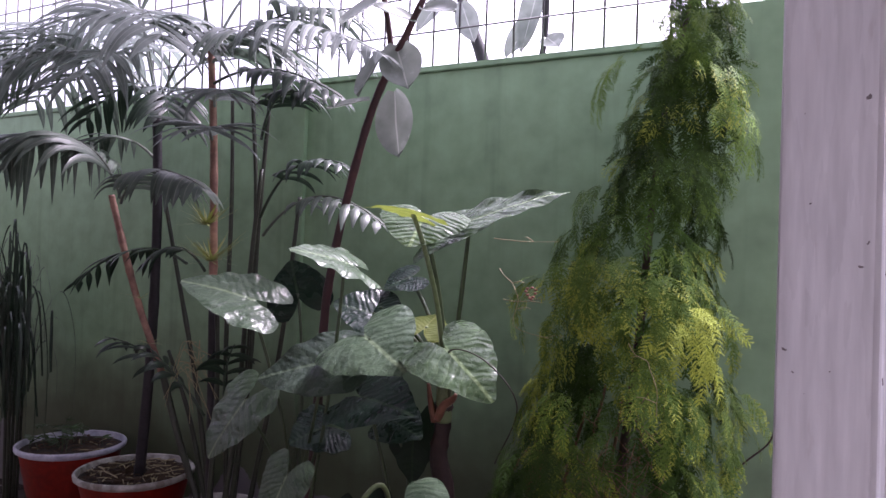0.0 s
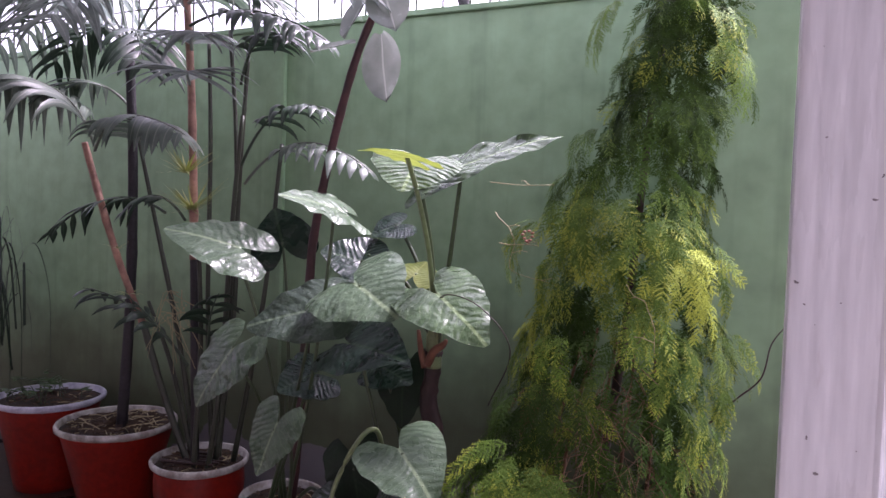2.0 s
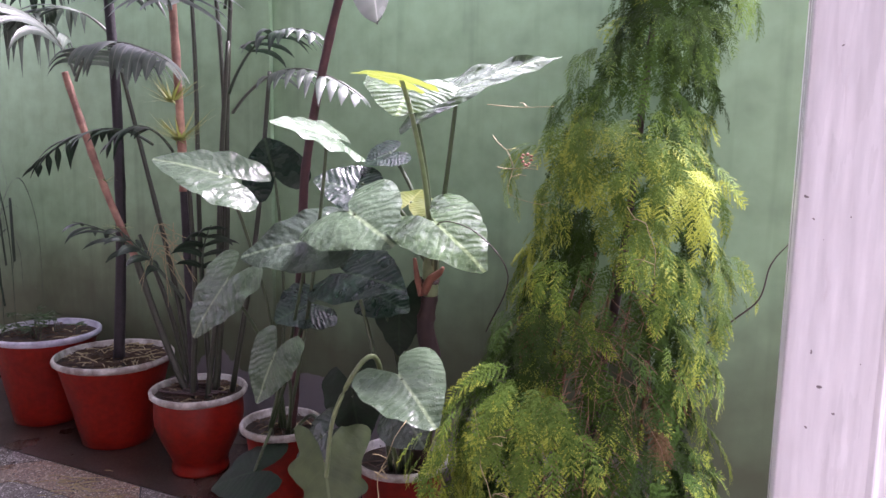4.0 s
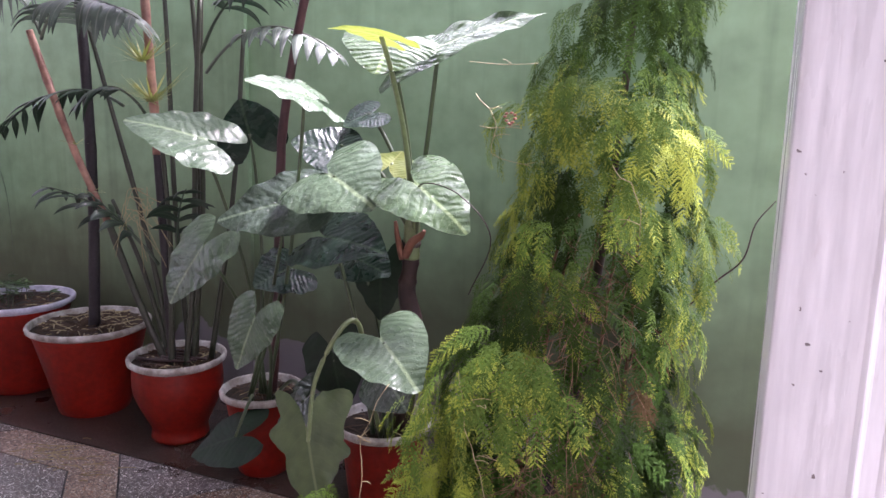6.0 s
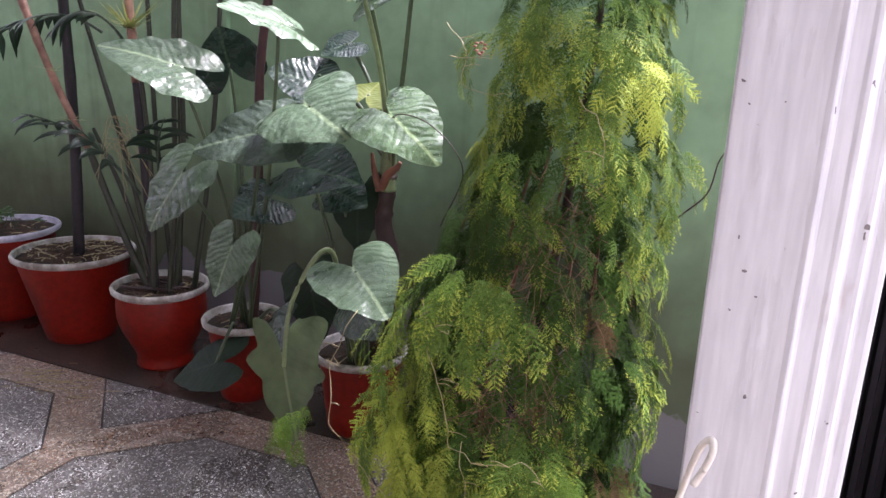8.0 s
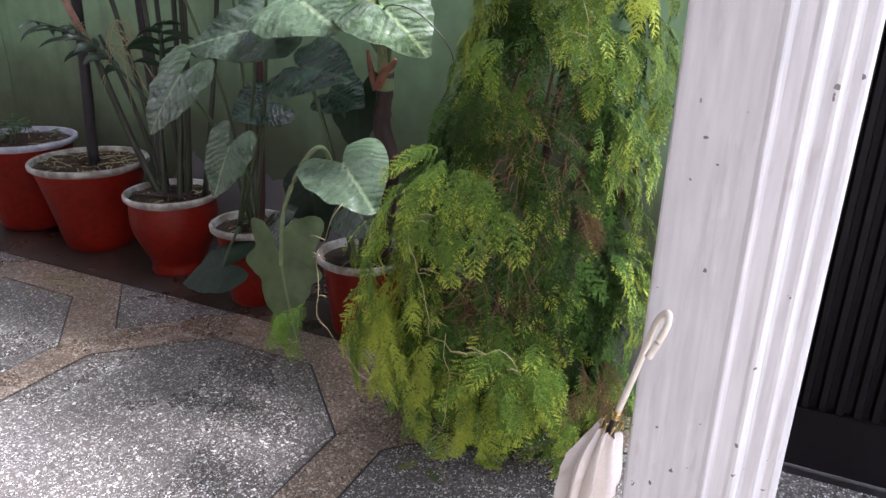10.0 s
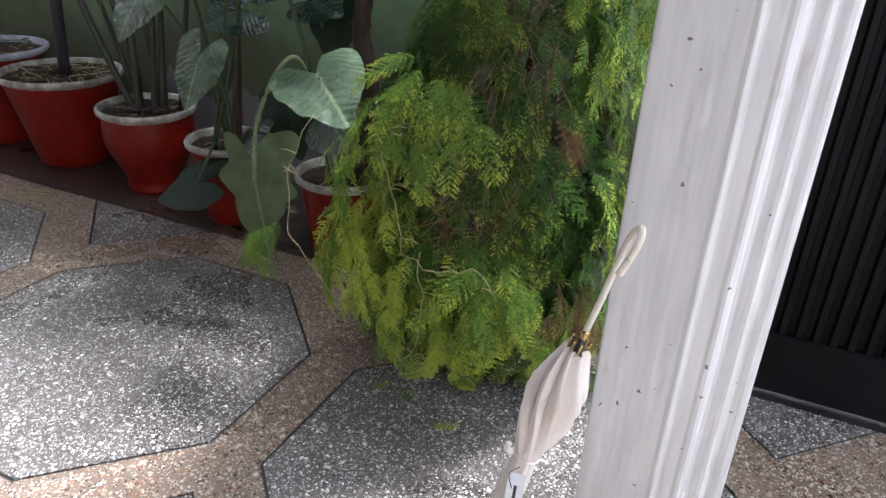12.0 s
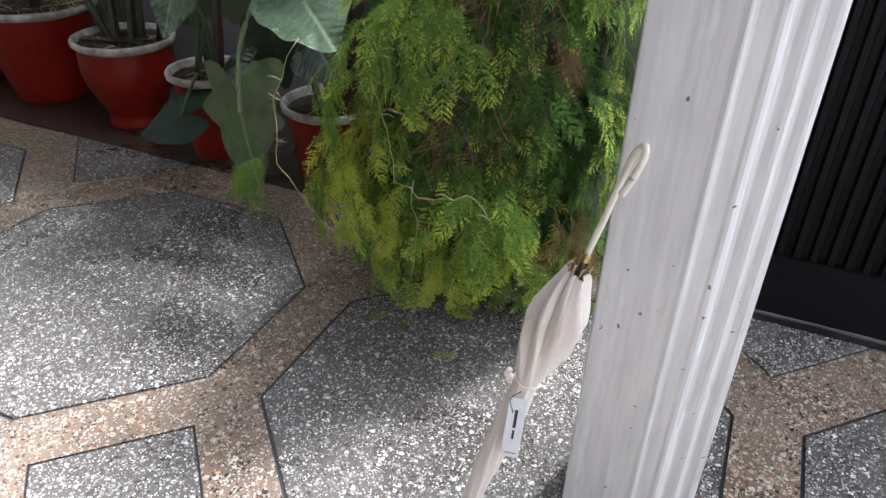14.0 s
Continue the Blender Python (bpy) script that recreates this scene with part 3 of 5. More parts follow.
# unseen walls added around the yard, the east one low for side light
for nm, b in (("wall_west", (-6.2, -6.002, -2.9, 3.2, -0.15, 2.43)), ("wall_east", (4.472, 4.67, -2.9, 3.2, -0.15, 1.9)), ("wall_south", (-6.2, 4.67, -3.1, -2.902, -0.15, 2.998))):
    tagged(part(nm, box(bmesh.new(), *b), M_HOUSE), "unseen plain plastered wall added to close the yard", "wall", kind="structure")
tagged(part("ground", box(bmesh.new(), -400, 400, -400, 400, -0.4, -0.16), M_BORDER), "bare brown earth beyond the yard", "ground", kind="structure")

# unseen slab; its extent is set to cut frontal and overhead sky light
tagged(part("ceiling", box(bmesh.new(), -6.2, 1.35, -3.1, 1.88, 3.0, 3.15), M_HOUSE), "unseen plain plastered porch ceiling added to block sky light", "ceiling", kind="structure")

# iron grille on the wall
grille = empty("wall_grille", (0, WALL_Y + 0.05, WALL_TOP))
tagged(grille, "thin iron bar grille fixed along the wall top against the sky", "grille")
v, f = tube_data([Vector((0, 0, -0.02)), Vector((0, 0, 0.9))], (0.0055, 0.0055), 6)
bar_mesh = mesh_from("upright_bar", v, f, M_GRILLE, True)
x = -0.39
while x > -5.9:
    place("upright_bar", bar_mesh, grille).location = (x, 0, 0)
    x -= 0.1355
v, f = tube_data([Vector((-5.9, 0, 0)), Vector((-0.39, 0, 0))], (0.0042, 0.0042), 6)
cross_mesh = mesh_from("cross_bar", v, f, M_GRILLE, True)
for z in (0.175, 0.35, 0.525, 0.7, 0.875):
    place("cross_bar", cross_mesh, grille).location = (0, -0.012, z)

# ---- white fluted pillar ----
def pillar_profile():
    """Outline of the pillar seen from above, with reeds and steps at its corners."""
    front = [(0.0, 0.030), (0.001, 0.006), (0.004, 0.001), (0.009, 0.0), (0.026, 0.0), (0.030, 0.0004), (0.036, 0.0004), (0.040, 0.0), (0.056, 0.0), (0.061, 0.0005), (0.069, 0.0005), (0.074, 0.0),
             (0.092, 0.0), (0.097, 0.0004), (0.103, 0.0004), (0.108, 0.0), (0.124, 0.0), (0.128, -0.0013), (0.132, -0.0017), (0.135, 0.0), (0.138, 0.0055), (0.142, 0.0085), (0.164, 0.0115),
             (0.170, 0.0105), (0.176, 0.0115), (0.181, 0.0165), (0.185, 0.025), (0.188, 0.034), (0.192, 0.0365), (0.206, 0.0365), (0.212, 0.0380), (0.217, 0.0445), (0.220, 0.0520), (0.224, 0.0545),
             (0.237, 0.0550), (0.243, 0.058), (0.247, 0.066), (0.250, 0.080)]
    w = 0.250
    pts = [(x - 0.028, y + 1.275) for x, y in front]
    pts += [(w - 0.028, 1.275 + w - 0.03), (w - 0.05, 1.275 + w), (0.0, 1.275 + w), (-0.028, 1.275 + w - 0.03)]
    return pts


pillar = empty("pillar", (0, 0, 0))
tagged(pillar, "white painted fluted pillar with dark paint chips and smudges", "pillar", kind="structure")
part("shaft", prism(bmesh.new(), pillar_profile(), 0.0, 2.998), M_PILLAR, pillar)
for v_ in pillar.children[0].data.polygons:
    v_.use_smooth = abs(v_.normal.z) < 0.5
sharp = pillar.children[0].modifiers.new("edges", "EDGE_SPLIT")
sharp.split_angle = radians(14)

# ---- black gate ----
gate = empty("metal_gate", (0, 0, 0))
tagged(gate, "black painted metal gate of ribbed sheet over a flat kick plate", "gate")
GX0, GX1, GY = 0.242, 1.9, 2.2
part("kick_plate", box(bmesh.new(), GX0, GX1, GY, GY + 0.04, 0.03, 0.22, 0.004), M_GATE, gate)
part("top_rail", box(bmesh.new(), GX0, GX1, GY, GY + 0.04, 2.16, 2.24, 0.004), M_GATE, gate)
pts = []
x = GX0
while x < GX1:
    pts += [(x, 0.03), (x + 0.016, 0.03), (x + 0.022, 0.012), (x + 0.038, 0.012)]
    x += 0.044
verts = [(px, GY + py, z) for px, py in pts for z in (0.22, 2.16)]
faces = [(2 * i, 2 * i + 2, 2 * i + 3, 2 * i + 1) for i in range(len(pts) - 1)]
sheet = place("ribbed_sheet", mesh_from("ribbed_sheet", verts, faces, M_GATE), gate)
sheet.modifiers.new("thickness", "SOLIDIFY").thickness = 0.003
part("sill_strip", box(bmesh.new(), GX0, GX1, GY - 0.004, GY + 0.03, 0.0, 0.022, 0.002), M_STEEL, gate, "bare worn steel sill strip")


# ---- pots ----
def straw(parent, radius, z, count, seed, mat=None):
    rnd = random.Random(seed)
    v, f = [], []
    for _ in range(count):
        a, r = rnd.uniform(0, 6.283), radius * math.sqrt(rnd.random()) * 0.92
        c = Vector((r * math.cos(a), r * math.sin(a), z + rnd.uniform(0.0, 0.016)))
        b = rnd.uniform(0, 6.283)
        d = Vector((math.cos(b), math.sin(b), rnd.uniform(-0.15, 0.15))) * rnd.uniform(0.02, 0.06)
        if (c + d).xy.length > radius or (c - d).xy.length > radius:
            d *= 0.3
        vv, ff = tube_data([c - d, c + Vector((0, 0, 0.004)), c + d], (0.0032, 0.002), 4)
        f += [tuple(i + len(v) for i in q) for q in ff]
        v += vv
    ob = place("mulch", mesh_from("mulch", v, f, mat or M_STRAW), parent, "dry straw-like mulch on the soil")
    ob["kind"] = "stuff"


def pot(loc, radius, height, foot, style, rim_mat, label, seed, mulch=0):
    thing = empty("plant_pot", loc)
    tagged(thing, label, "plant pot", "red pots along the wall")
    R, H = radius, height
    lip = 0.022
    if style == "cone":
        prof = [(0, 0.0), (foot * 0.94, 0.0), (foot, 0.006), (foot + (R - lip - foot) * 0.5, H * 0.47), (R - lip, H - 0.036), (R - lip, H - 0.03)]
    else:
        prof = [(0, 0.0), (foot * 0.98, 0.0), (foot * 1.02, 0.01), (foot * 0.98, H * 0.12), (foot * 1.06, H * 0.2), (R * 0.80, H * 0.42), (R * 0.90, H * 0.58), (R * 0.92, H * 0.72), (R - lip, H - 0.036), (R - lip, H - 0.03)]
    pts = [(p.x, p.z) for p in smooth_path([(r, 0, z) for r, z in prof[2:-1]], 5)]
    v, f = lathe(prof[:2] + pts, 56, 0.012, seed)
    place("body", mesh_from("body", v, f, M_RED, True), thing)
    rim = [(R - lip - 0.002, H - 0.034), (R - 0.008, H - 0.030), (R - 0.001, H - 0.024), (R + 0.001, H - 0.008), (R - 0.004, H), (R - 0.013, H), (R - 0.017, H - 0.006), (R - 0.020, H - 0.036), (R - lip - 0.010, H - 0.044)]
    v, f = lathe(rim, 72, 0.012, seed + 3)
    place("rim", mesh_from("rim", v, f, rim_mat, True), thing, "worn white painted rim")
    v, f = lathe([(R - 0.018, H - 0.032), (R * 0.6, H - 0.03), (R * 0.3, H - 0.028), (0.001, H - 0.026)], 40, 0.05, seed + 7)
    place("soil", mesh_from("soil", v, f, M_SOIL, True), thing)
    if mulch:
        straw(thing, R - 0.03, H - 0.03, mulch, seed + 9)
        straw(thing, R - 0.035, H - 0.024, mulch // 6, seed + 10, M_TWIG)
    return thing


POT1, POT2, POT3, POT4, POT5 = (-3.56, 2.66, 0), (-2.99, 2.61, 0), (-2.38, 2.54, 0), (-1.84, 2.44, 0), (-1.27, 2.42, 0)
pot(POT1, 0.275, 0.485, 0.17, "cone", M_RIM_BLUE, "large red cement pot with a bluish white rim holding small herbs", 1, 60)
pot(POT2, 0.283, 0.445, 0.165, "cone", M_RIM, "large red tapered cement pot with a white rim and straw mulch", 2, 420)
pot(POT3, 0.215, 0.385, 0.125, "bulb", M_RIM, "red bulging cement pot with chipped white rim, narrow foot", 3, 160)
pot(POT4, 0.17, 0.355, 0.105, "cone", M_RIM, "small red cement pot with a grubby worn rim", 4, 40)
pot(POT5, 0.185, 0.33, 0.13, "cone", M_RIM, "red cement pot with a greyish rim shaded by leaves", 5, 30)


# ---- leaves ----
def blade(A, T, N, W, seed, back=0.62, droop=0.10, fold=0.10, curl=0.0, rings=10, steps=68, ragged=0.05):
    """A heart-shaped blade: A where the stalk joins, T the tip, N the upper side's normal, W its width."""
    A, T, N = Vector(A), Vector(T), Vector(N).normalized()
    ax = T - A
    L = ax.length
    ax.normalize()
    side = N.cross(ax).normalized()
    N = ax.cross(side).normalized()
    ang = np.radians([0, 5, 12, 30, 55, 80, 105, 125, 143, 156, 164, 172, 180])
    rad = np.array([1.0, 0.92, 0.82, 0.66, 0.565, 0.55, 0.60, 0.68, 0.72, 0.66, 0.46, 0.22, 0.10])
    rad = np.where(ang > 1.8, rad * back / 0.62, rad)
    wmax = np.max(rad * np.sin(ang)) * 2
    v, uv, f = [A.copy()], [(0.0, 0.0)], []
    for i in range(steps):
        th = 2 * math.pi * (i + 0.5) / steps
        t = th if th <= math.pi else 2 * math.pi - th
        sg = 1 if th <= math.pi else -1
        r = float(np.interp(t, ang, rad))
        r *= 1 + ragged * noise.noise((math.cos(th) * 2.2 + seed * 3.1, math.sin(th) * 2.2, seed))
        for k in range(1, rings + 1):
            q = k / rings
            u, w = q * r * math.cos(t), sg * q * r * math.sin(t)
            lat = w / wmax * W
            h = fold * abs(lat) - droop * L * (max(0.0, u) ** 2) - 0.22 * abs(lat) * (abs(w) ** 1.1) + curl * lat
            h += 0.05 * L * q * q * noise.noise((u * 4 + seed, w * 4, seed * 1.7))
            h += 0.0018 * L * q * math.sin(22 * (u - 0.7 * abs(w)) + 2 * noise.noise((u * 3, w * 3, seed)))
            h += 0.012 * L * q ** 6 * math.sin(th * 9 + seed) + 0.02 * L * q ** 3 * noise.noise((math.cos(th) * 4, math.sin(th) * 4, seed + 9))
            if u < 0:
                h -= 0.25 * L * u * u
            v.append(A + ax * (u * L) + side * lat + N * h)
            uv.append((u, w))
    for i in range(steps):
        j = (i + 1) % steps
        f.append((0, 1 + i * rings, 1 + j * rings))
        for k in range(rings - 1):
            a, b = 1 + i * rings + k, 1 + j * rings + k
            f.append((a, a + 1, b + 1, b))
    return v, f, uv


def big_leaf(parent, A, T, N, W, kind, seed, root=None, bend=(0, 0, 0.1), thick=0.006, pale=False, **kw):
    v, f, uv = blade(A, T, N, W, seed, **kw)
    world_place("leaf", mesh_from("leaf", v, f, LEAF[kind], True, uv), parent)
    if root is not None:
        a, b = Vector(root), Vector(A)
        m = (a + b) / 2 + Vector(bend)
        tube("leaf_stalk", [a, a.lerp(m, 0.55) + Vector(bend) * 0.2, m, m.lerp(b, 0.6) + Vector(bend) * 0.2, b], (thick * 1.5, thick), M_PETIOLE_PALE if pale else M_PETIOLE, parent, 8, None, 6)


# ---- elephant-ear plants ----
arum = empty("elephant_ear", (POT5[0], POT5[1], 0.29))
tagged(arum, "elephant-ear plant with big wet heart-shaped leaves on a thick brown stem", "potted plant")
tube("stem", [(-1.20, 2.40, 0.28), (-1.14, 2.37, 0.5), (-1.115, 2.36, 0.70), (-1.14, 2.345, 0.85), (-1.125, 2.34, 0.96), (-1.117, 2.33, 1.04)], (0.036, 0.03, 0.034, 0.028, 0.03), M_BROWN_BARK, arum, 12, 0.07)
tube("leaf_sheath", [(-1.120, 2.335, 0.98), (-1.115, 2.325, 1.06), (-1.105, 2.31, 1.13), (-1.10, 2.31, 1.2)], (0.03, 0.028, 0.018), M_PETIOLE_PALE, arum, 10)
tube("old_sheath", [(-1.13, 2.31, 0.99), (-1.10, 2.29, 1.04), (-1.06, 2.28, 1.07), (-1.045, 2.275, 1.09)], (0.016, 0.014, 0.006), M_SHEATH, arum, 8, None, 6, "orange brown dried sheath")
tube("old_sheath", [(-1.14, 2.31, 0.98), (-1.155, 2.30, 1.05), (-1.165, 2.30, 1.11)], (0.014, 0.006), M_SHEATH, arum, 8, None, 6, "orange brown dried sheath")
tube("old_sheath", [(-1.09, 2.28, 1.13), (-1.085, 2.27, 1.17), (-1.095, 2.27, 1.2)], (0.008, 0.012, 0.005), M_SHEATH, arum, 8, None, 6, "orange brown dried sheath")
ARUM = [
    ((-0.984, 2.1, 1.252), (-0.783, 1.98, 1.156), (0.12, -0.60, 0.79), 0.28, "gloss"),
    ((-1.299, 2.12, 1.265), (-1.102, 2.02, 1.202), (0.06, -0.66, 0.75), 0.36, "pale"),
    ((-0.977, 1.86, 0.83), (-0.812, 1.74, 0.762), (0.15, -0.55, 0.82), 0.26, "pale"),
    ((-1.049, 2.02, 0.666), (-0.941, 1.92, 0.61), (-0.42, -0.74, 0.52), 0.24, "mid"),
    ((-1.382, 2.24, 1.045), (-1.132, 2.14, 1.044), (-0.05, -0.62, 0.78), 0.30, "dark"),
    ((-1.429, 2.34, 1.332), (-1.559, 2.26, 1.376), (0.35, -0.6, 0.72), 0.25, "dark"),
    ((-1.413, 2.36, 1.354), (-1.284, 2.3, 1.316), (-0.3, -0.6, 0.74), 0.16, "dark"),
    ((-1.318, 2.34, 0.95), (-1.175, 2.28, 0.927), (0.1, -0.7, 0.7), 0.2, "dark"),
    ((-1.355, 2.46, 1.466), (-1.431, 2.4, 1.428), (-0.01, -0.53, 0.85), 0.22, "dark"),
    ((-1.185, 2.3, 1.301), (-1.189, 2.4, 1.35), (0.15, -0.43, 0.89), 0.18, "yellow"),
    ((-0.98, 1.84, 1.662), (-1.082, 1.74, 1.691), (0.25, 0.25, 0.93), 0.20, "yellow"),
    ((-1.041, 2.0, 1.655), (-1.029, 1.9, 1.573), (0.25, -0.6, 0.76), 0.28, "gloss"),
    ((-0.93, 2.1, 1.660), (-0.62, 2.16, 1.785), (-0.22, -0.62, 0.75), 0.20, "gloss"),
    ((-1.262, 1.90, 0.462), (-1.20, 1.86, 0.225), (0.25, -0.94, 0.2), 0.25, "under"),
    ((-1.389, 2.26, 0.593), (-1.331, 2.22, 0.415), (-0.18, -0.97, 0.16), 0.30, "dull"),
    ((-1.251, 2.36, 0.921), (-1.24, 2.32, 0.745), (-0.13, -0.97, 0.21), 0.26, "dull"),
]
for i, (A, T, N, W, kind) in enumerate(ARUM):
    root = (-1.10, 2.32, 1.06) if A[2] > 1.12 else (-1.24 + 0.04 * math.sin(i), 2.36 + 0.03 * math.cos(i), 0.30)
    if kind == "under":
        root = None
        tube("leaf_stalk", [(-1.24, 2.34, 0.30), (-1.20, 2.16, 0.62), (-1.14, 2.0, 0.83), (-1.17, 1.94, 0.82), (-1.235, 1.90, 0.66), A], (0.009, 0.007), M_PETIOLE_PALE, arum)
    big_leaf(arum, A, T, N, W, kind, i * 2.3 + 1, root, (0.0, 0.02, 0.06), 0.0065, kind in ("yellow", "under"), **({"ragged": 0.4, "fold": -0.22, "curl": 0.1} if kind == "under" else {}))
arum_small = empty("elephant_ear", (POT4[0], POT4[1], 0.32))
tagged(arum_small, "elephant-ear plant with dusty pale leaves on thin stalks", "potted plant")
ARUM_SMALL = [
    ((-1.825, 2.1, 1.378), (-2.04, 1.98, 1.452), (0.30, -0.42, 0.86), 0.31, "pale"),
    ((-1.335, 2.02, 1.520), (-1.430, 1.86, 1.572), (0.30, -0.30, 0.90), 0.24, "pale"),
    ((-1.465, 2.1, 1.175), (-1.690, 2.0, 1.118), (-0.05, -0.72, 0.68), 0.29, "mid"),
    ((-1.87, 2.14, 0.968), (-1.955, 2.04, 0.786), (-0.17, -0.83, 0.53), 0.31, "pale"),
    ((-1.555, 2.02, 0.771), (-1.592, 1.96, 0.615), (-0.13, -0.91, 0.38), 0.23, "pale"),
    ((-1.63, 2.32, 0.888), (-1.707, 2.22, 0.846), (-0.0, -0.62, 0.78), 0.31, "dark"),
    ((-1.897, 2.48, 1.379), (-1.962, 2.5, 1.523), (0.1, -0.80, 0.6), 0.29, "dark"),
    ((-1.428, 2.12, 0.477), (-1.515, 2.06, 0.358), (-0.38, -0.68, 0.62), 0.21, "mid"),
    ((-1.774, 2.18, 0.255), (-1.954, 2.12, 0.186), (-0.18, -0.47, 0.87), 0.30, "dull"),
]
for i, (A, T, N, W, kind) in enumerate(ARUM_SMALL):
    big_leaf(arum_small, A, T, N, W, kind, i * 2.9 + 40, (-1.82 + 0.05 * math.sin(2 * i), 2.40 + 0.04 * math.cos(2 * i), 0.32), (0.02, 0.02, 0.08), 0.0055)

# rubber plant in the fourth pot
ficus = empty("rubber_plant", (POT4[0], POT4[1], 0.32))
tagged(ficus, "tall rubber plant with a leaning reddish stem and leathery leaves", "potted plant")
tube("stem", [(-1.80, 2.45, 0.30), (-1.755, 2.44, 0.75), (-1.713, 2.42, 1.243), (-1.694, 2.42, 1.434), (-1.612, 2.40, 1.745), (-1.488, 2.38, 2.107), (-1.337, 2.36, 2.363), (-1.22, 2.36, 2.60), (-1.15, 2.36, 2.9)], (0.019, 0.0175, 0.0145, 0.008), M_FICUS_BARK, ficus, 10, 0.16)
tube("branch", [(-1.40, 2.37, 2.26), (-1.41, 2.34, 2.42), (-1.45, 2.32, 2.62)], (0.013, 0.009), M_FICUS_BARK, ficus)


def oval_leaf(parent, A, T, N, W, kind, seed, droop=0.08, name="leaf"):
    """A leathery oval blade from A to T."""
    A, T, N = Vector(A), Vector(T), Vector(N).normalized()
    ax = T - A
    L = ax.length
    ax.normalize()
    side = N.cross(ax).normalized()
    N = ax.cross(side).normalized()
    v, uv, f = [], [], []
    nu, nw = 18, 8
    for i in range(nu + 1):
        u = i / nu
        w = W / 2 * (math.sin(math.pi * min(1, u * 0.97 + 0.03)) ** 0.62) * (1.0 if u < 0.9 else 1.0 - 2.2 * (u - 0.9))
        for k in range(nw + 1):
            q = 2 * k / nw - 1
            h = 0.12 * W * q * q + 0.02 * L * noise.noise((u * 3 + seed, q * 2, seed)) - droop * L * u * u
            v.append(A + ax * (u * L) + side * (q * w) + N * h)
            uv.append((u, q * 0.5))
    for i in range(nu):
        for k in range(nw):
            a = i * (nw + 1) + k
            f.append((a, a + 1, a + nw + 2, a + nw + 1))
    return world_place(name, mesh_from(name, v, f, LEAF[kind], True, uv), parent)


for i, (A, T, N, W) in enumerate((
        ((-1.382, 2.36, 2.155), (-1.326, 2.30, 1.905), (0.02, -0.97, 0.25), 0.155),
        ((-1.489, 2.36, 2.131), (-1.635, 2.28, 2.10), (-0.1, -0.55, 0.85), 0.075),
        ((-1.384, 2.36, 2.33), (-1.29, 2.30, 2.15), (0.3, -0.9, 0.3), 0.16),
        ((-1.42, 2.33, 2.30), (-1.46, 2.22, 2.12), (-0.4, -0.85, 0.2), 0.12),
        ((-1.30, 2.36, 2.40), (-1.41, 2.25, 2.45), (0.1, -0.6, 0.8), 0.12),
        ((-1.27, 2.36, 2.45), (-1.10, 2.28, 2.40), (0.1, -0.6, 0.7), 0.11),
        ((-1.25, 2.36, 2.52), (-1.38, 2.30, 2.66), (0.3, -0.8, 0.5), 0.13),
        ((-1.22, 2.36, 2.58), (-1.06, 2.24, 2.66), (-0.3, -0.7, 0.7), 0.13),
        ((-1.42, 2.33, 2.5), (-1.56, 2.24, 2.40), (-0.3, -0.8, 0.5), 0.12))):
    oval_leaf(ficus, A, T, N, W, "rubber", i * 1.7 + 2)


# ---- palms ----
def frond(parent, base, ctrl, tip, reach, pairs, kind, seed, width=0.038, droop=1.0, start=0.3, spread=0.75):
    """A feather frond: a bowed rib with folded leaflets that hang from both its sides."""
    rnd = random.Random(seed)
    b, c, t = Vector(base), Vector(ctrl), Vector(tip)
    pts = [b.lerp(c, s).lerp(c.lerp(t, s), s) for s in [i / 20 for i in range(21)]]
    v, f = tube_data(pts, (0.0075, 0.002), 6)
    uv = [(0.5, 0.0)] * len(v)
    pairs = int(pairs * 0.58)
    reach *= 1.15
    for i in range(pairs):
        s = start + (1 - start) * (i + 0.5) / pairs
        p = b.lerp(c, s).lerp(c.lerp(t, s), s)
        d = (c.lerp(t, s) - b.lerp(c, s)).normalized()
        sd = d.cross(Vector((0, 0, 1))).normalized()
        up = sd.cross(d).normalized()
        ln = reach * (0.55 + 0.45 * math.sin(math.pi * min(1.0, 0.15 + 0.85 * (s - start) / (1 - start)))) * (1.0 - 0.35 * max(0, s - 0.8) / 0.2)
        for sg in (-1, 1):
            le = ln * rnd.uniform(0.85, 1.1)
            w0 = width * rnd.uniform(1.0, 1.4)
            out = (sd * sg * spread + d * rnd.uniform(0.45, 0.75) + up * rnd.uniform(-0.05, 0.2)).normalized()
            q = p.copy()
            k = 7
            g = Vector((0, 0, -1)) * droop * rnd.uniform(0.75, 1.25)
            dirn = out.copy()
            o = len(v)
            for j in range(k + 1):
                r = j / k
                wd = w0 * (0.35 + 1.3 * r if r < 0.35 else 0.85 * (1 - ((r - 0.35) / 0.65) ** 1.6)) * 0.5 + 0.0006
                cross = dirn.cross(up)
                if cross.length < 0.05:
                    cross = dirn.cross(sd)
                cross.normalize()
                keel = cross.cross(dirn).normalized()
                v += [q + cross * wd - keel * wd * 0.35, q.copy(), q - cross * wd - keel * wd * 0.35]
                uv += [(r, 0.2), (r, 0.0), (r, -0.2)]
                dirn = (dirn + g * (0.30 * (0.35 + r))).normalized()
                q = q + dirn * (le / k)
            for j in range(k):
                a = o + 3 * j
                f += [(a, a + 1, a + 4, a + 3), (a + 1, a + 2, a + 5, a + 4)]
    return world_place("frond", mesh_from("frond", v, f, LEAF[kind], True, uv), parent)


